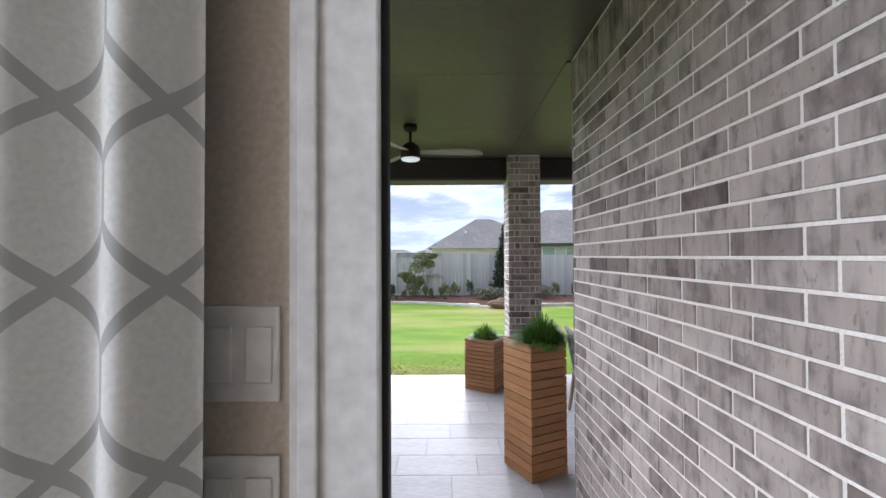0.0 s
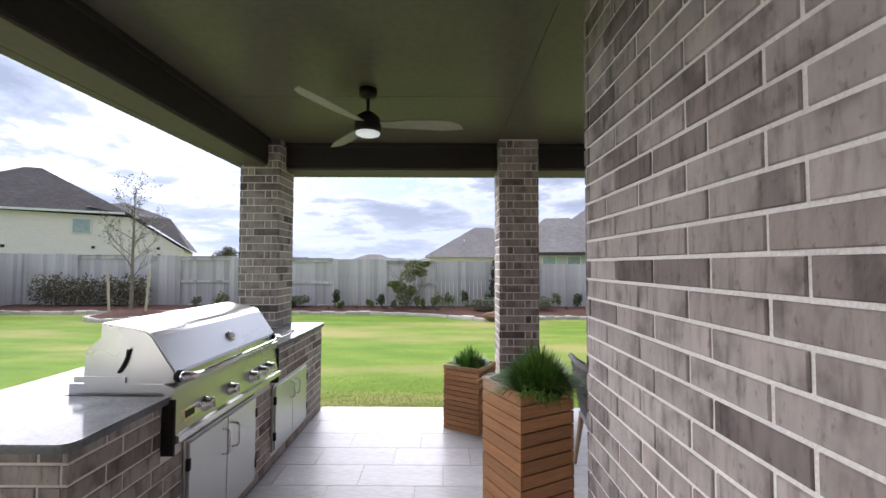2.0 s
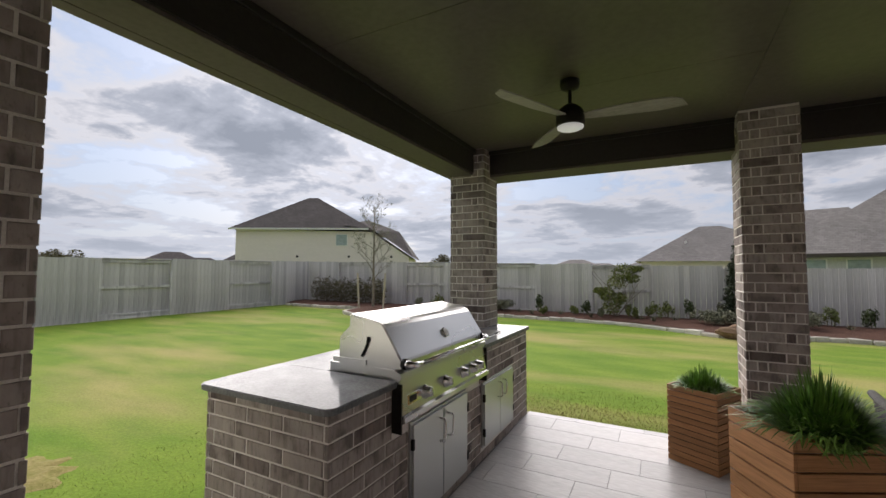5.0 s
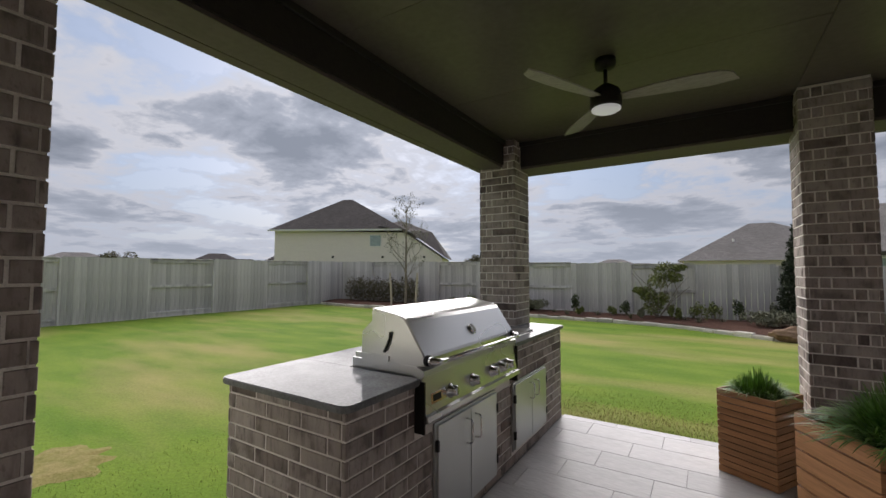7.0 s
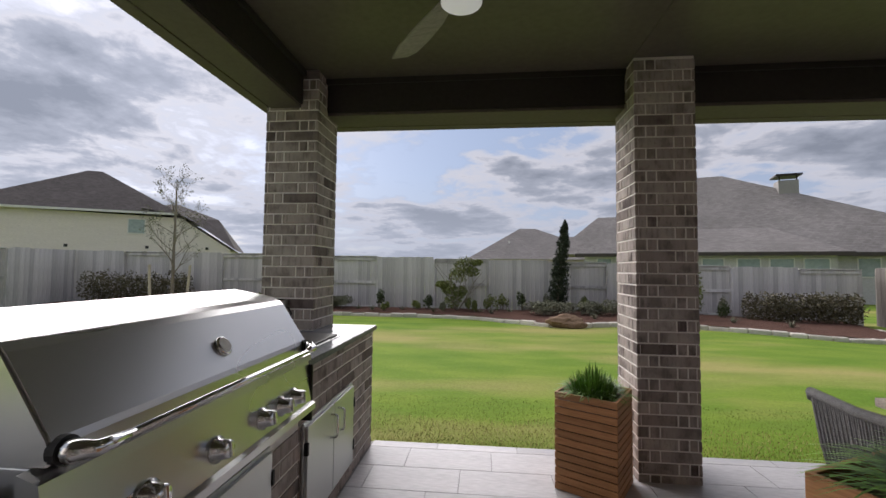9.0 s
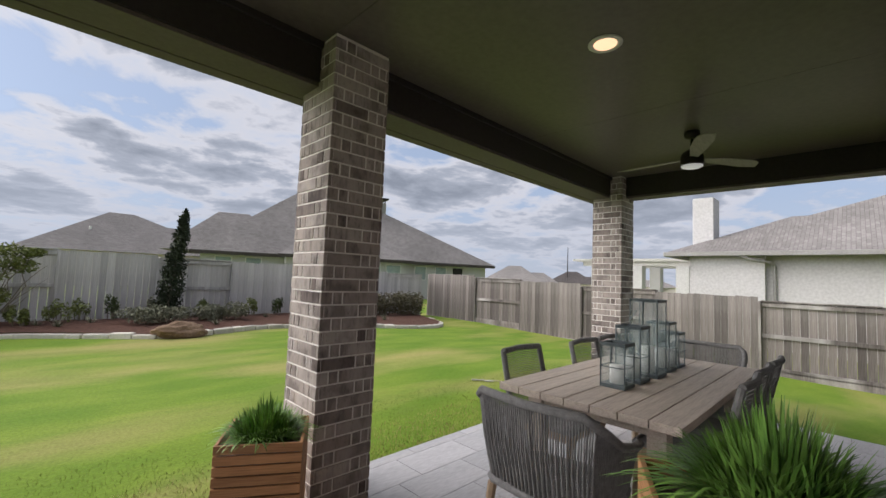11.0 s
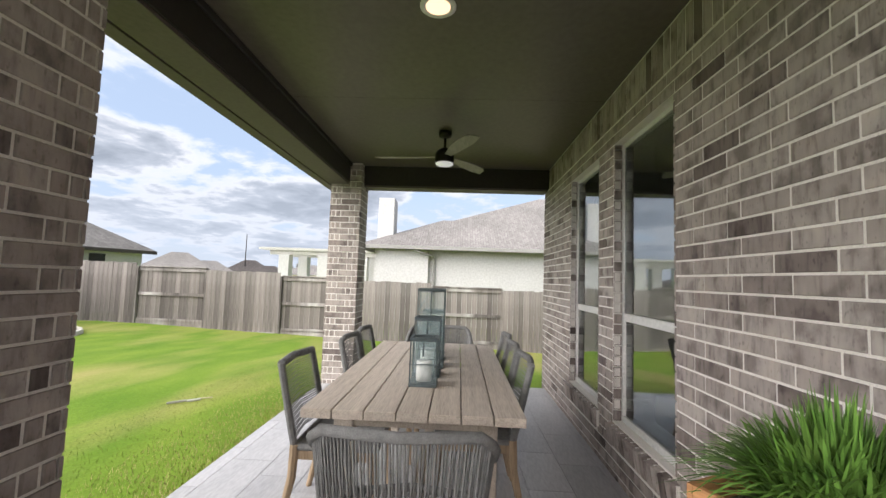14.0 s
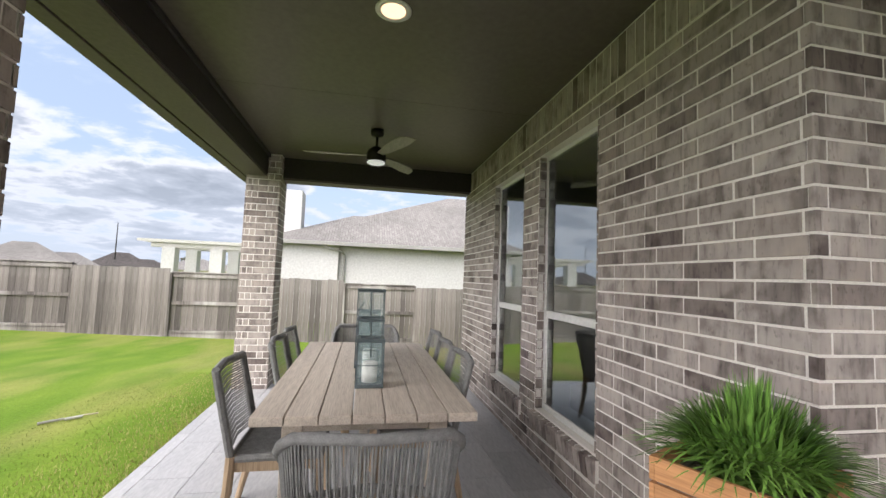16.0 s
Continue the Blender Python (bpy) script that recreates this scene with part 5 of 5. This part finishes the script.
def small_tree(x, y):
    t = thing("small_tree", (x, y, ground_z(x, y) + 0.1), "small loose light green tree against the fence", "tree")
    rng = random.Random(9)
    limbs = bmesh.new()
    tips = []
    for k in range(6):
        a = -0.6 + k * 0.35
        branch(limbs, tips, Vector((0, 0, 0)), Vector((math.sin(a) * 0.7, rng.uniform(-0.2, 0.2), 1)).normalized(), 1.0, 0.02, 1, rng)
    part("trunk", limbs, BARK, t)
    centres = [((0.25, 0, 1.45), (0.34, 0.3, 0.26)), ((0.05, 0.0, 1.15), (0.32, 0.3, 0.26)), ((0.45, 0.05, 1.25), (0.28, 0.25, 0.16)), ((-0.25, 0, 0.75), (0.26, 0.25, 0.22)), ((-0.10, 0.0, 0.40), (0.28, 0.25, 0.28)), ((0.12, 0, 0.62), (0.22, 0.2, 0.2)), ((0.6, 0.0, 1.52), (0.2, 0.2, 0.1)), ((-0.45, 0, 0.85), (0.2, 0.2, 0.1))]
    leafy("crown", t, *leaf_cloud(centres, 2600, 0.05, rng), LEAF_LIGHT)
    return t


small_tree(-0.85, 15.0)
low = [(-7.2, 15.2, 0.5, 0.55), (-6.1, 15.2, 0.45, 0.5), (-5.2, 15.2, 0.9, 0.5), (-3.3, 15.2, 0.35, 0.7), (-2.1, 15.0, 0.3, 0.35), (-1.75, 15.1, 0.45, 0.55), (0.25, 15.0, 0.5, 0.55), (1.1, 15.2, 0.35, 0.7), (3.0, 15.3, 0.35, 0.6), (5.0, 15.1, 0.4, 0.7), (5.9, 14.9, 0.5, 0.6), (6.6, 14.7, 0.45, 0.5), (-0.35, 14.8, 0.3, 0.45)]
for k, (x, y, w, h) in enumerate(low):
    shrub(x, y, w, h, LEAF if k % 2 else LEAF_LIGHT, "small green shrub in the mulch bed", 330, 0.045, 30 + k, lumps=5)
for k, (x, y, w) in enumerate(((-4.6, 15.0, 1.0), (1.75, 14.2, 1.9), (3.2, 14.4, 1.3), (-5.6, 14.9, 1.0))):
    shrub(x, y, w, 0.5, LEAF_GREY, "soft grey-green mounded shrub behind the stone edging", 2400, 0.04, 60 + k, lumps=9, depth=0.7)
shrub(5.5, 14.2, 0.7, 1.5, LEAF_LIGHT, "upright yellow-green shrub in the bed", 900, 0.05, 70, lumps=8)


def strappy(x, y, seed):
    """A tuft of pale straplike leaves."""
    t = thing("strappy_plant", (x, y, ground_z(x, y) + 0.12), "pale tuft of straplike leaves in the mulch", "plant", "strappy plants")
    rng = random.Random(seed)
    verts, faces = [], []
    for _ in range(26):
        a, out, up = rng.uniform(0, 6.28), rng.uniform(0.1, 0.3), rng.uniform(0.12, 0.36)
        base = len(verts)
        for q in range(4):
            f = q / 3
            ww = 0.012 * (1 - f) + 0.001
            cx, cy, cz = math.cos(a) * out * f, math.sin(a) * out * f, up * (f - 0.5 * f ** 3)
            verts += [(cx - math.sin(a) * ww, cy + math.cos(a) * ww, cz), (cx + math.sin(a) * ww, cy - math.cos(a) * ww, cz)]
        faces += [(base + 2 * q, base + 2 * q + 1, base + 2 * q + 3, base + 2 * q + 2) for q in range(3)]
    leafy("leaves", t, verts, faces, LEAF_GREY)
    return t


for k, (x, y) in enumerate(((-2.5, 14.9), (-0.1, 14.7), (0.75, 14.7), (-3.9, 15.0), (-6.6, 15.1), (4.4, 14.6), (5.4, 13.9))):
    strappy(x, y, 80 + k)

for k, (x, y, w, h) in enumerate(((-8.0, 15.1, 0.4, 0.45), (-3.0, 14.8, 0.3, 0.3), (-1.2, 14.7, 0.3, 0.35), (0.6, 15.3, 0.35, 0.6), (1.9, 15.3, 0.3, 0.65), (4.2, 15.2, 0.35, 0.6), (6.9, 15.2, 0.4, 0.7), (-0.5, 15.4, 0.3, 0.5))):
    shrub(x, y, w, h, LEAF_LIGHT if k % 2 else LEAF_GREY, "small green shrub in the mulch bed", 260, 0.045, 110 + k, lumps=4)
for k, (x, y) in enumerate(((-7.7, 14.95), (-5.0, 14.8), (-3.4, 14.75), (-1.5, 14.6), (0.2, 14.4), (2.9, 13.7), (6.3, 13.6), (7.4, 13.2))):
    strappy(x, y, 130 + k)

verts = [(0.0, 0.0, 0.012)]
for k in range(36):
    a = 2 * math.pi * k / 36
    r = 0.42 * (1 + 0.9 * noise.noise((2 * math.cos(a), 2 * math.sin(a), 4.0)))
    verts += [(r * 0.6 * math.cos(a), r * 0.5 * math.sin(a), 0.014), (r * math.cos(a), r * 0.8 * math.sin(a), -0.006)]
faces = [(0, 1 + 2 * k, 1 + 2 * ((k + 1) % 36)) for k in range(36)] + [(1 + 2 * k, 2 + 2 * k, 2 + 2 * ((k + 1) % 36), 1 + 2 * ((k + 1) % 36)) for k in range(36)]
me = bpy.data.meshes.new("bare_soil")
me.from_pydata(verts, [], faces)
me.materials.append(two_tone("dry_soil", (0.16, 0.165, 0.035), (0.29, 0.235, 0.10), 7, 0.97, fine=40, bump_by=0.8))
bare = tagged(new("bare_soil", me), "bare dry patch of soil in the lawn", "soil patch", kind="structure")
bare.location = (-3.95, 2.55, -0.05)

pipe = thing("lawn_pipe", (4.42, 6.78, ground_z(4.42, 6.78) + 0.02), "short pale plastic pipe lying in the grass", "pipe")
part("pipe_body", tube(bmesh.new(), [(-0.02, 0.03, -0.006), (0.06, -0.07, -0.004)], 0.012, 10), PERGOLA, pipe)
part("pipe_end", tube(bmesh.new(), [(0.062, -0.073, 0.004), (0.13, -0.16, 0.0)], 0.006, 8), STAKE, pipe, "thin yellowed end")
part("pipe_tail", tube(bmesh.new(), [(-0.13, 0.17, -0.004), (-0.022, 0.033, 0.0)], 0.011, 8), GUTTER, pipe, "grey end half sunk in the grass")

boulder = bmesh.new()
bmesh.ops.create_icosphere(boulder, subdivisions=4, radius=1.0)
for v in boulder.verts:
    k = 1 + 0.28 * noise.noise(v.co * 1.3) + 0.10 * noise.noise(v.co * 4.0)
    v.co = Vector((v.co.x * 0.50 * k, v.co.y * 0.28 * k, max(-0.12, (0.19 + 0.02 * math.sin(v.co.z * 14)) * v.co.z * k)))
rock = part("boulder", boulder, ROCK)
rock.location = (2.05, 12.95, 0.06)
tagged(rock, "brown layered boulder set in the stone edging", "boulder")


# ---- houses beyond the fences ----
def hip(bm, x0, x1, y0, y1, z, ridge, rise, over=0.4):
    """A hipped roof over a rectangle. ridge: the ridge's ends along x."""
    a, b = ridge
    yc = (y0 + y1) / 2
    lo = [bm.verts.new(p) for p in ((x0 - over, y0 - over, z), (x1 + over, y0 - over, z), (x1 + over, y1 + over, z), (x0 - over, y1 + over, z))]
    up = [bm.verts.new((a, yc, z + rise)), bm.verts.new((b, yc, z + rise))]
    for f in ((lo[0], lo[1], up[1], up[0]), (lo[1], lo[2], up[1]), (lo[2], lo[3], up[0], up[1]), (lo[3], lo[0], up[0]), (lo[3], lo[2], lo[1], lo[0])):
        bm.faces.new(f)
    return bm


def pane(parent, x0, x1, y, z0, z1, mat=None):
    w = part("window", boxed(x0 - 0.06, x1 + 0.06, y - 0.05, y + 0.02, z0 - 0.06, z1 + 0.06), TRIM, parent, "pale framed window")
    part("pane", boxed(x0, x1, y - 0.065, y - 0.051, z0, z1), mat or TEAL, w, "blue-green glass pane")


# the beige house beyond the west corner
h1 = thing("house", Matrix.Translation((-31.6, 24.0, 0)) @ pose(0, 0, 0, 0, 0, math.degrees(math.atan2(6.9, 13.1))), "two-storey beige house with a dark hipped shingle roof", "house", "houses beyond the fence")
part("wall", prism(bmesh.new(), [(0, -0.5), (14.8, -0.5), (14.8, 2.6), (11.6, 4.75), (0, 5.0)], 0, 9.0), SIDING, h1)
r = hip(bmesh.new(), 0, 11.2, 0, 9, 5.0, (4.7, 5.6), 3.45, 0.45)
part("roof", r, ROOF_DARK, h1)
r = bmesh.new()
v = [r.verts.new(p) for p in ((9.2, -0.3, 5.35), (12.0, -0.35, 4.85), (15.2, -0.35, 2.55), (13.7, 2.5, 5.0), (10.5, 4.5, 6.3), (15.2, 9.3, 2.55), (11.0, 9.3, 5.3))]
for f in ((0, 1, 3, 4), (1, 2, 3), (2, 5, 3), (3, 5, 6, 4)):
    r.faces.new([v[k] for k in f])
part("lean_to_roof", r, ROOF_DARK, h1)
part("fascia", boxed(-0.45, 11.4, -0.46, -0.40, 4.90, 5.04), TRIM, h1)
pane(h1, 8.6, 9.5, -0.01, 3.6, 4.5)
for x in (5.2, 9.6, 13.2):
    part("vent", boxed(x, x + 0.18, -0.05, 0.0, 2.55, 2.73), BLACK, h1)

# the grey-roofed house beyond the north-east corner
h2 = thing("house", Matrix.Translation((6.4, 29.5, 0)) @ pose(0, 0, 0, 0, 0, math.degrees(math.atan2(-6.2, 18.0))), "single-storey house with a large grey hipped roof and a chimney", "house", "houses beyond the fence")
part("wall", box(boxed(0, 19.0, 0, 9, -1, 2.35), 4.5, 12.0, -1.2, 0, -1, 2.35), WHITE_BRICK, h2)
part("roof", hip(bmesh.new(), 0, 19.0, 0, 11, 2.4, (6.4, 8.4), 5.5, 0.55), ROOF_GREY, h2)
part("front_roof", hip(bmesh.new(), 4.5, 12.0, -1.2, 6, 2.4, (7.4, 8.6), 2.2, 0.5), ROOF_GREY, h2)
part("wing_roof", hip(bmesh.new(), -1.5, 4.5, 0.5, 6, 2.4, (0.6, 2.4), 2.7, 0.5), ROOF_GREY, h2)
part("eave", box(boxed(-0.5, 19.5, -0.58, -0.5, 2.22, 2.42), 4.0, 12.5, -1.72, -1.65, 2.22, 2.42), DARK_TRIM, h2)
for x in (5.0, 6.3, 7.9, 9.3, 10.7):
    pane(h2, x, x + 0.95, -1.21, 0.9, 2.05)
for x in (0.8, 2.4, 13.2, 14.8):
    pane(h2, x, x + 0.8, -0.01, 1.2, 2.1)
part("doorway", boxed(16.2, 17.0, -0.03, 0.02, -0.4, 2.1), BLACK, h2)
ch = part("chimney", boxed(11.0, 12.0, 3.6, 4.6, 4.4, 7.0, 0.02), GUTTER, h2, "tan brick chimney")
part("chimney_cap", boxed(10.85, 12.15, 3.45, 4.75, 7.25, 7.38, 0.02), IRON, ch)
for x in (11.05, 11.9):
    part("cap_leg", boxed(x, x + 0.06, 3.7, 3.76, 7.0, 7.25), IRON, ch)

# the grey roof behind the cypress
h3 = thing("house", (-1.0, 40.0, 0), "far house with a grey-brown hipped roof", "house", "houses beyond the fence")
part("wall", boxed(0, 13, 0, 9, -1, 2.3), SIDING, h3)
part("roof", hip(bmesh.new(), 0, 13, 0, 9, 2.3, (4.6, 6.2), 3.2, 0.5), ROOF_GREY, h3)
part("side_roof", hip(bmesh.new(), 5, 13, 1, 8, 2.3, (8.4, 11.0), 2.4, 0.4), ROOF_GREY, h3)
part("vent_pipe", tube(bmesh.new(), [(3.4, 2.0, 3.0), (3.4, 2.0, 4.1)], 0.08, 8), TRIM, h3)

# the white house beyond the east fence
h4 = thing("house", (16.6, 7.4, -0.6), "white brick house with a grey hipped roof, gutter and chimney", "house", "houses beyond the fence")
part("wall", boxed(0, 12, -14.5, 0, -0.4, 3.15), WHITE_BRICK, h4)
part("bump_out", boxed(-0.30, 0, -2.2, -0.2, -0.4, 3.10), WHITE_BRICK, h4)
r = bmesh.new()
lo = [r.verts.new(p) for p in ((-0.6, -15, 3.18), (-0.6, 0.55, 3.18), (12.6, 0.55, 3.18), (12.6, -15, 3.18))]
up = [r.verts.new((5.5, -9.0, 6.4)), r.verts.new((5.5, -7.6, 6.4))]
for f in ((lo[1], lo[0], up[0], up[1]), (lo[2], lo[1], up[1]), (lo[3], lo[2], up[1], up[0]), (lo[0], lo[3], up[0]), (lo[0], lo[1], lo[2], lo[3])):
    r.faces.new(f)
part("roof", r, ROOF_GREY, h4)
r = bmesh.new()
lo = [r.verts.new(p) for p in ((-0.65, -6.0, 3.2), (-0.65, 0.6, 3.2), (8.0, 0.6, 3.2), (8.0, -6.0, 3.2))]
up = [r.verts.new((3.0, -3.8, 4.75)), r.verts.new((3.0, -2.6, 4.75))]
for f in ((lo[1], lo[0], up[0], up[1]), (lo[2], lo[1], up[1]), (lo[3], lo[2], up[1], up[0]), (lo[0], lo[3], up[0])):
    r.faces.new(f)
part("wing_roof", r, ROOF_GREY, h4)
part("gutter", box(boxed(-0.74, -0.61, -15, 0.65, 3.06, 3.20, 0.01), -0.61, 9.0, 0.56, 0.68, 3.06, 3.20, 0.01), GUTTER, h4)
part("downpipe", tube(bmesh.new(), [(-0.66, -1.6, 3.08), (-0.60, -1.9, 2.95), (-0.36, -2.35, 2.86), (-0.10, -2.42, 2.75), (-0.08, -2.42, -0.3)], 0.045, 8), GUTTER, h4)
part("chimney", boxed(0.6, 1.5, -0.62, 0.05, 3.0, 5.3, 0.02), WHITE_BRICK, h4, "white brick chimney")

# pergola
pg = thing("pergola", (26.0, 9.5, -0.6), "white pergola with square pillars and flat beams", "pergola")
for x in (0, 3.2):
    for y in (0.6, 3.1, 5.6):
        part("pillar", boxed(x - 0.33, x + 0.33, y - 0.33, y + 0.33, 0, 3.15, 0.01), WHITE_BRICK, pg)
for x in (0, 3.2):
    part("beam", boxed(x - 0.12, x + 0.12, -0.4, 6.6, 3.15, 3.42, 0.01), PERGOLA, pg)
for k in range(9):
    part("slat", boxed(-0.8 + k * 0.6, -0.72 + k * 0.6, -0.9, 7.0, 3.42, 3.56), PERGOLA, pg)


def far_house(x, y, w, d, eave, rise, turn, wall, roof, label):
    h = thing("house", Matrix.Translation((x, y, 0)) @ pose(0, 0, 0, 0, 0, turn), label, "house", "far houses")
    part("wall", boxed(-w / 2, w / 2, -d / 2, d / 2, -1, eave), wall, h)
    part("roof", hip(bmesh.new(), -w / 2, w / 2, -d / 2, d / 2, eave, (-w * 0.12, w * 0.10), rise, 0.4), roof, h)
    part("side_roof", hip(bmesh.new(), w * 0.12, w * 0.75, -d * 0.3, d * 0.35, eave, (w * 0.3, w * 0.5), rise * 0.62, 0.3), roof, h)
    part("side_wall", boxed(w * 0.12, w * 0.75, -d * 0.3, d * 0.35, -1, eave - 0.02), wall, h)
    pane(h, -w * 0.3, -w * 0.2, -d / 2, eave - 1.5, eave - 0.5)
    return h


far_house(-66, 38, 10, 8, 2.0, 2.2, 60, SIDING, ROOF_DARK, "far beige house with a dark roof")
far_house(-55, 42, 7, 6, 2.0, 1.9, 50, SIDING, ROOF_DARK, "far small house with a dark roof")
far_house(-72, 22, 12, 8, 1.9, 2.0, 75, SIDING, ROOF_GREY, "far house with a grey-brown roof")
far_house(-26, 66, 9, 8, 1.8, 1.5, 10, SIDING, ROOF_DARK, "far house with a dark roof")
far_house(-12, 74, 10, 8, 1.7, 1.7, 5, SIDING, ROOF_GREY, "far house with a grey roof")
far_house(-2, 76, 8, 7, 1.7, 1.2, 0, SIDING, ROOF_GREY, "far house with a grey roof")
far_house(56, 43, 9, 8, 1.2, 2.6, -60, SIDING, ROOF_GREY, "far house with a brown-grey roof")
far_house(62, 36, 7, 7, 1.2, 2.0, -65, SIDING, ROOF_DARK, "far house with a dark roof")
far_house(64, 27.5, 8, 7, 1.2, 1.6, -70, SIDING, ROOF_GREY, "far house with a brown-grey roof")
mast = part("mast", tube(bmesh.new(), [(0, 0, -1), (0, 0, 7.0)], [0.11, 0.05], 8), IRON)
mast.location = (60, 35.8, 0)
tagged(mast, "thin dark pole beyond the fence", "pole")


def far_tree(x, y, h, seed):
    t = thing("tree", (x, y, -0.5), "far bare-topped tree beyond the houses", "tree", "far trees")
    rng = random.Random(seed)
    part("trunk", tube(bmesh.new(), [(0, 0, 0), (0.1, 0, h * 0.6)], [0.22, 0.1], 6), BARK, t)
    centres = [((rng.uniform(-0.3, 0.3) * h, rng.uniform(-0.3, 0.3) * h, h * rng.uniform(0.5, 0.85)), (0.2 * h, 0.2 * h, 0.16 * h)) for _ in range(7)]
    leafy("crown", t, *leaf_cloud(centres, 1400, 0.16, rng), LEAF_HEDGE)


for k, (x, y, h) in enumerate(((-58, 22, 4.5), (-70, 26, 4.2), (-30, 58, 4.6), (-36, 50, 4.4), (70, 32, 4.0))):
    far_tree(x, y, h, 90 + k)


# ---- inside the door: switches and curtain ----
def switch_plate(x, z, w, gangs):
    s = thing("light_switch", (x, DY0 - 0.0125, z), "white two-gang rocker switch plate on the beige wall", "light switch", "light switches")
    part("plate", boxed(0, w, -0.006, 0, -0.055, 0.055, 0.002), SWITCH, s)
    for k in range(gangs):
        c = w * (k + 0.5) / gangs
        part("rocker", boxed(c - 0.0155, c + 0.0155, -0.010, -0.0062, -0.032, 0.032, 0.0015), SWITCH, s)


switch_plate(-0.105, 1.457, 0.092, 2)
switch_plate(-0.105, 1.285, 0.092, 2)
n = 260
verts = []
for z in np.linspace(0.02, 2.5, 26):
    for k in range(n + 1):
        x = -0.966 + 0.90 * k / n
        verts.append((x, 0.575 + 0.021 * math.cos(2 * math.pi * (x + 0.066) / 0.104) + 0.008 * math.sin(x * 21 + 1 + z), z))
faces = [(j * (n + 1) + k, j * (n + 1) + k + 1, (j + 1) * (n + 1) + k + 1, (j + 1) * (n + 1) + k) for j in range(25) for k in range(n)]
me = bpy.data.meshes.new("curtain")
me.from_pydata(verts, [], faces)
me.materials.append(CURTAIN)
me.polygons.foreach_set("use_smooth", [True] * len(me.polygons))
curtain = tagged(new("curtain", me), "cream curtain with a grey hexagon lattice pattern", "curtain")
rod = part("curtain_rod", tube(bmesh.new(), [(-1.1, 0.575, 2.52), (0.02, 0.575, 2.52)], 0.012, 10), IRON)
tagged(rod, "dark metal curtain rod above the curtain", "curtain rod")

# ---- bricks and tiles ----
lay(courses((WA, WB, 0), (0, -1, 0), WB - 0.85, -0.040, SOLDIER, ends=(1, 0), shift=0.055, module=0.245, soldier=(SOLDIER, CEIL)), wall_a, (1.0, 2.1, 1.5))
lay(courses((WEND, WB, 0), (-1, 0, 0), WEND - WA, -0.040, SOLDIER, holes=((WEND - W1[1], WEND - W1[0], WZ0 - 0.14, WZ1), (WEND - W2[1], WEND - W2[0], WZ0 - 0.14, WZ1)), ends=(0, -1), soldier=(SOLDIER, CEIL), shift=0.091), wall_b, (1.7, 2.82, 1.4))
reveals = []
for x0, x1 in (W1, W2):
    reveals += courses((x0, WB, 0), (0, -1, 0), 0.064, WZ0, WZ1) + courses((x1, WB - 0.064, 0), (0, 1, 0), 0.064, WZ0, WZ1)
lay(reveals, wall_b, (3, 2.8, 1.2), 120)
lay(courses((DX0 + 0.036, DY1, 0), (-1, 0, 0), 1.9, 0, CEIL), wall_c, (0.1, 0.85, 1.4), 150)
k_items = courses((KX1, KY0, 0), (0, 1, 0), KY1 - KY0, -0.008, 0.878, holes=((CAB1[0] - KY0 - 0.002, CAB1[1] - KY0 + 0.002, 0.06, 0.64), (CAB2[0] - KY0 - 0.002, CAB2[1] - KY0 + 0.002, 0.10, 0.61), (3.085 - KY0, 4.29 - KY0, 0.66, 0.9)), ends=(-1, -1))
k_items += courses((KX0, KY0, 0), (1, 0, 0), KX1 - KX0, -0.008, 0.878, ends=(1, 1), shift=0.06)
k_items += courses((KX1, KY1, 0), (-1, 0, 0), KX1 - KX0, -0.008, 0.878, ends=(1, 1)) + courses((KX0, KY1, 0), (0, -1, 0), KY1 - KY0, -0.008, 0.878, ends=(-1, -1))
lay(k_items, kitchen, (-0.8, 3.2, 0.5))

TW, TD = 0.602, 0.298
tile_meshes = {}
j0 = math.floor((PY0 - 3.46) / TD)
for j in range(j0, 9):
    y0, y1 = max(PY0, 3.46 + j * TD), min(PY1, 3.46 + (j + 1) * TD)
    if y1 - y0 < 0.02:
        continue
    x = -0.575 + 0.195 * (j % 3) - 6 * TW
    while x < PX1:
        x0, x1 = max(-0.89, x), min(PX1, x + TW)
        if x1 - x0 > 0.03 and not (y1 < WB and x0 > WA):
            key = (round(x1 - x0, 3), round(y1 - y0, 3))
            if key not in tile_meshes:
                w, d = key[0] / 2 - 0.0022, key[1] / 2 - 0.0022
                tile_meshes[key] = mesh_of(boxed(-w, w, -d, d, -0.012, 0.0, 0.0), "tile", TILE)
            ob = new("tile", tile_meshes[key])
            ob.parent = patio
            ob.location = ((x0 + x1) / 2, (y0 + y1) / 2, 0.0)
        x += TW
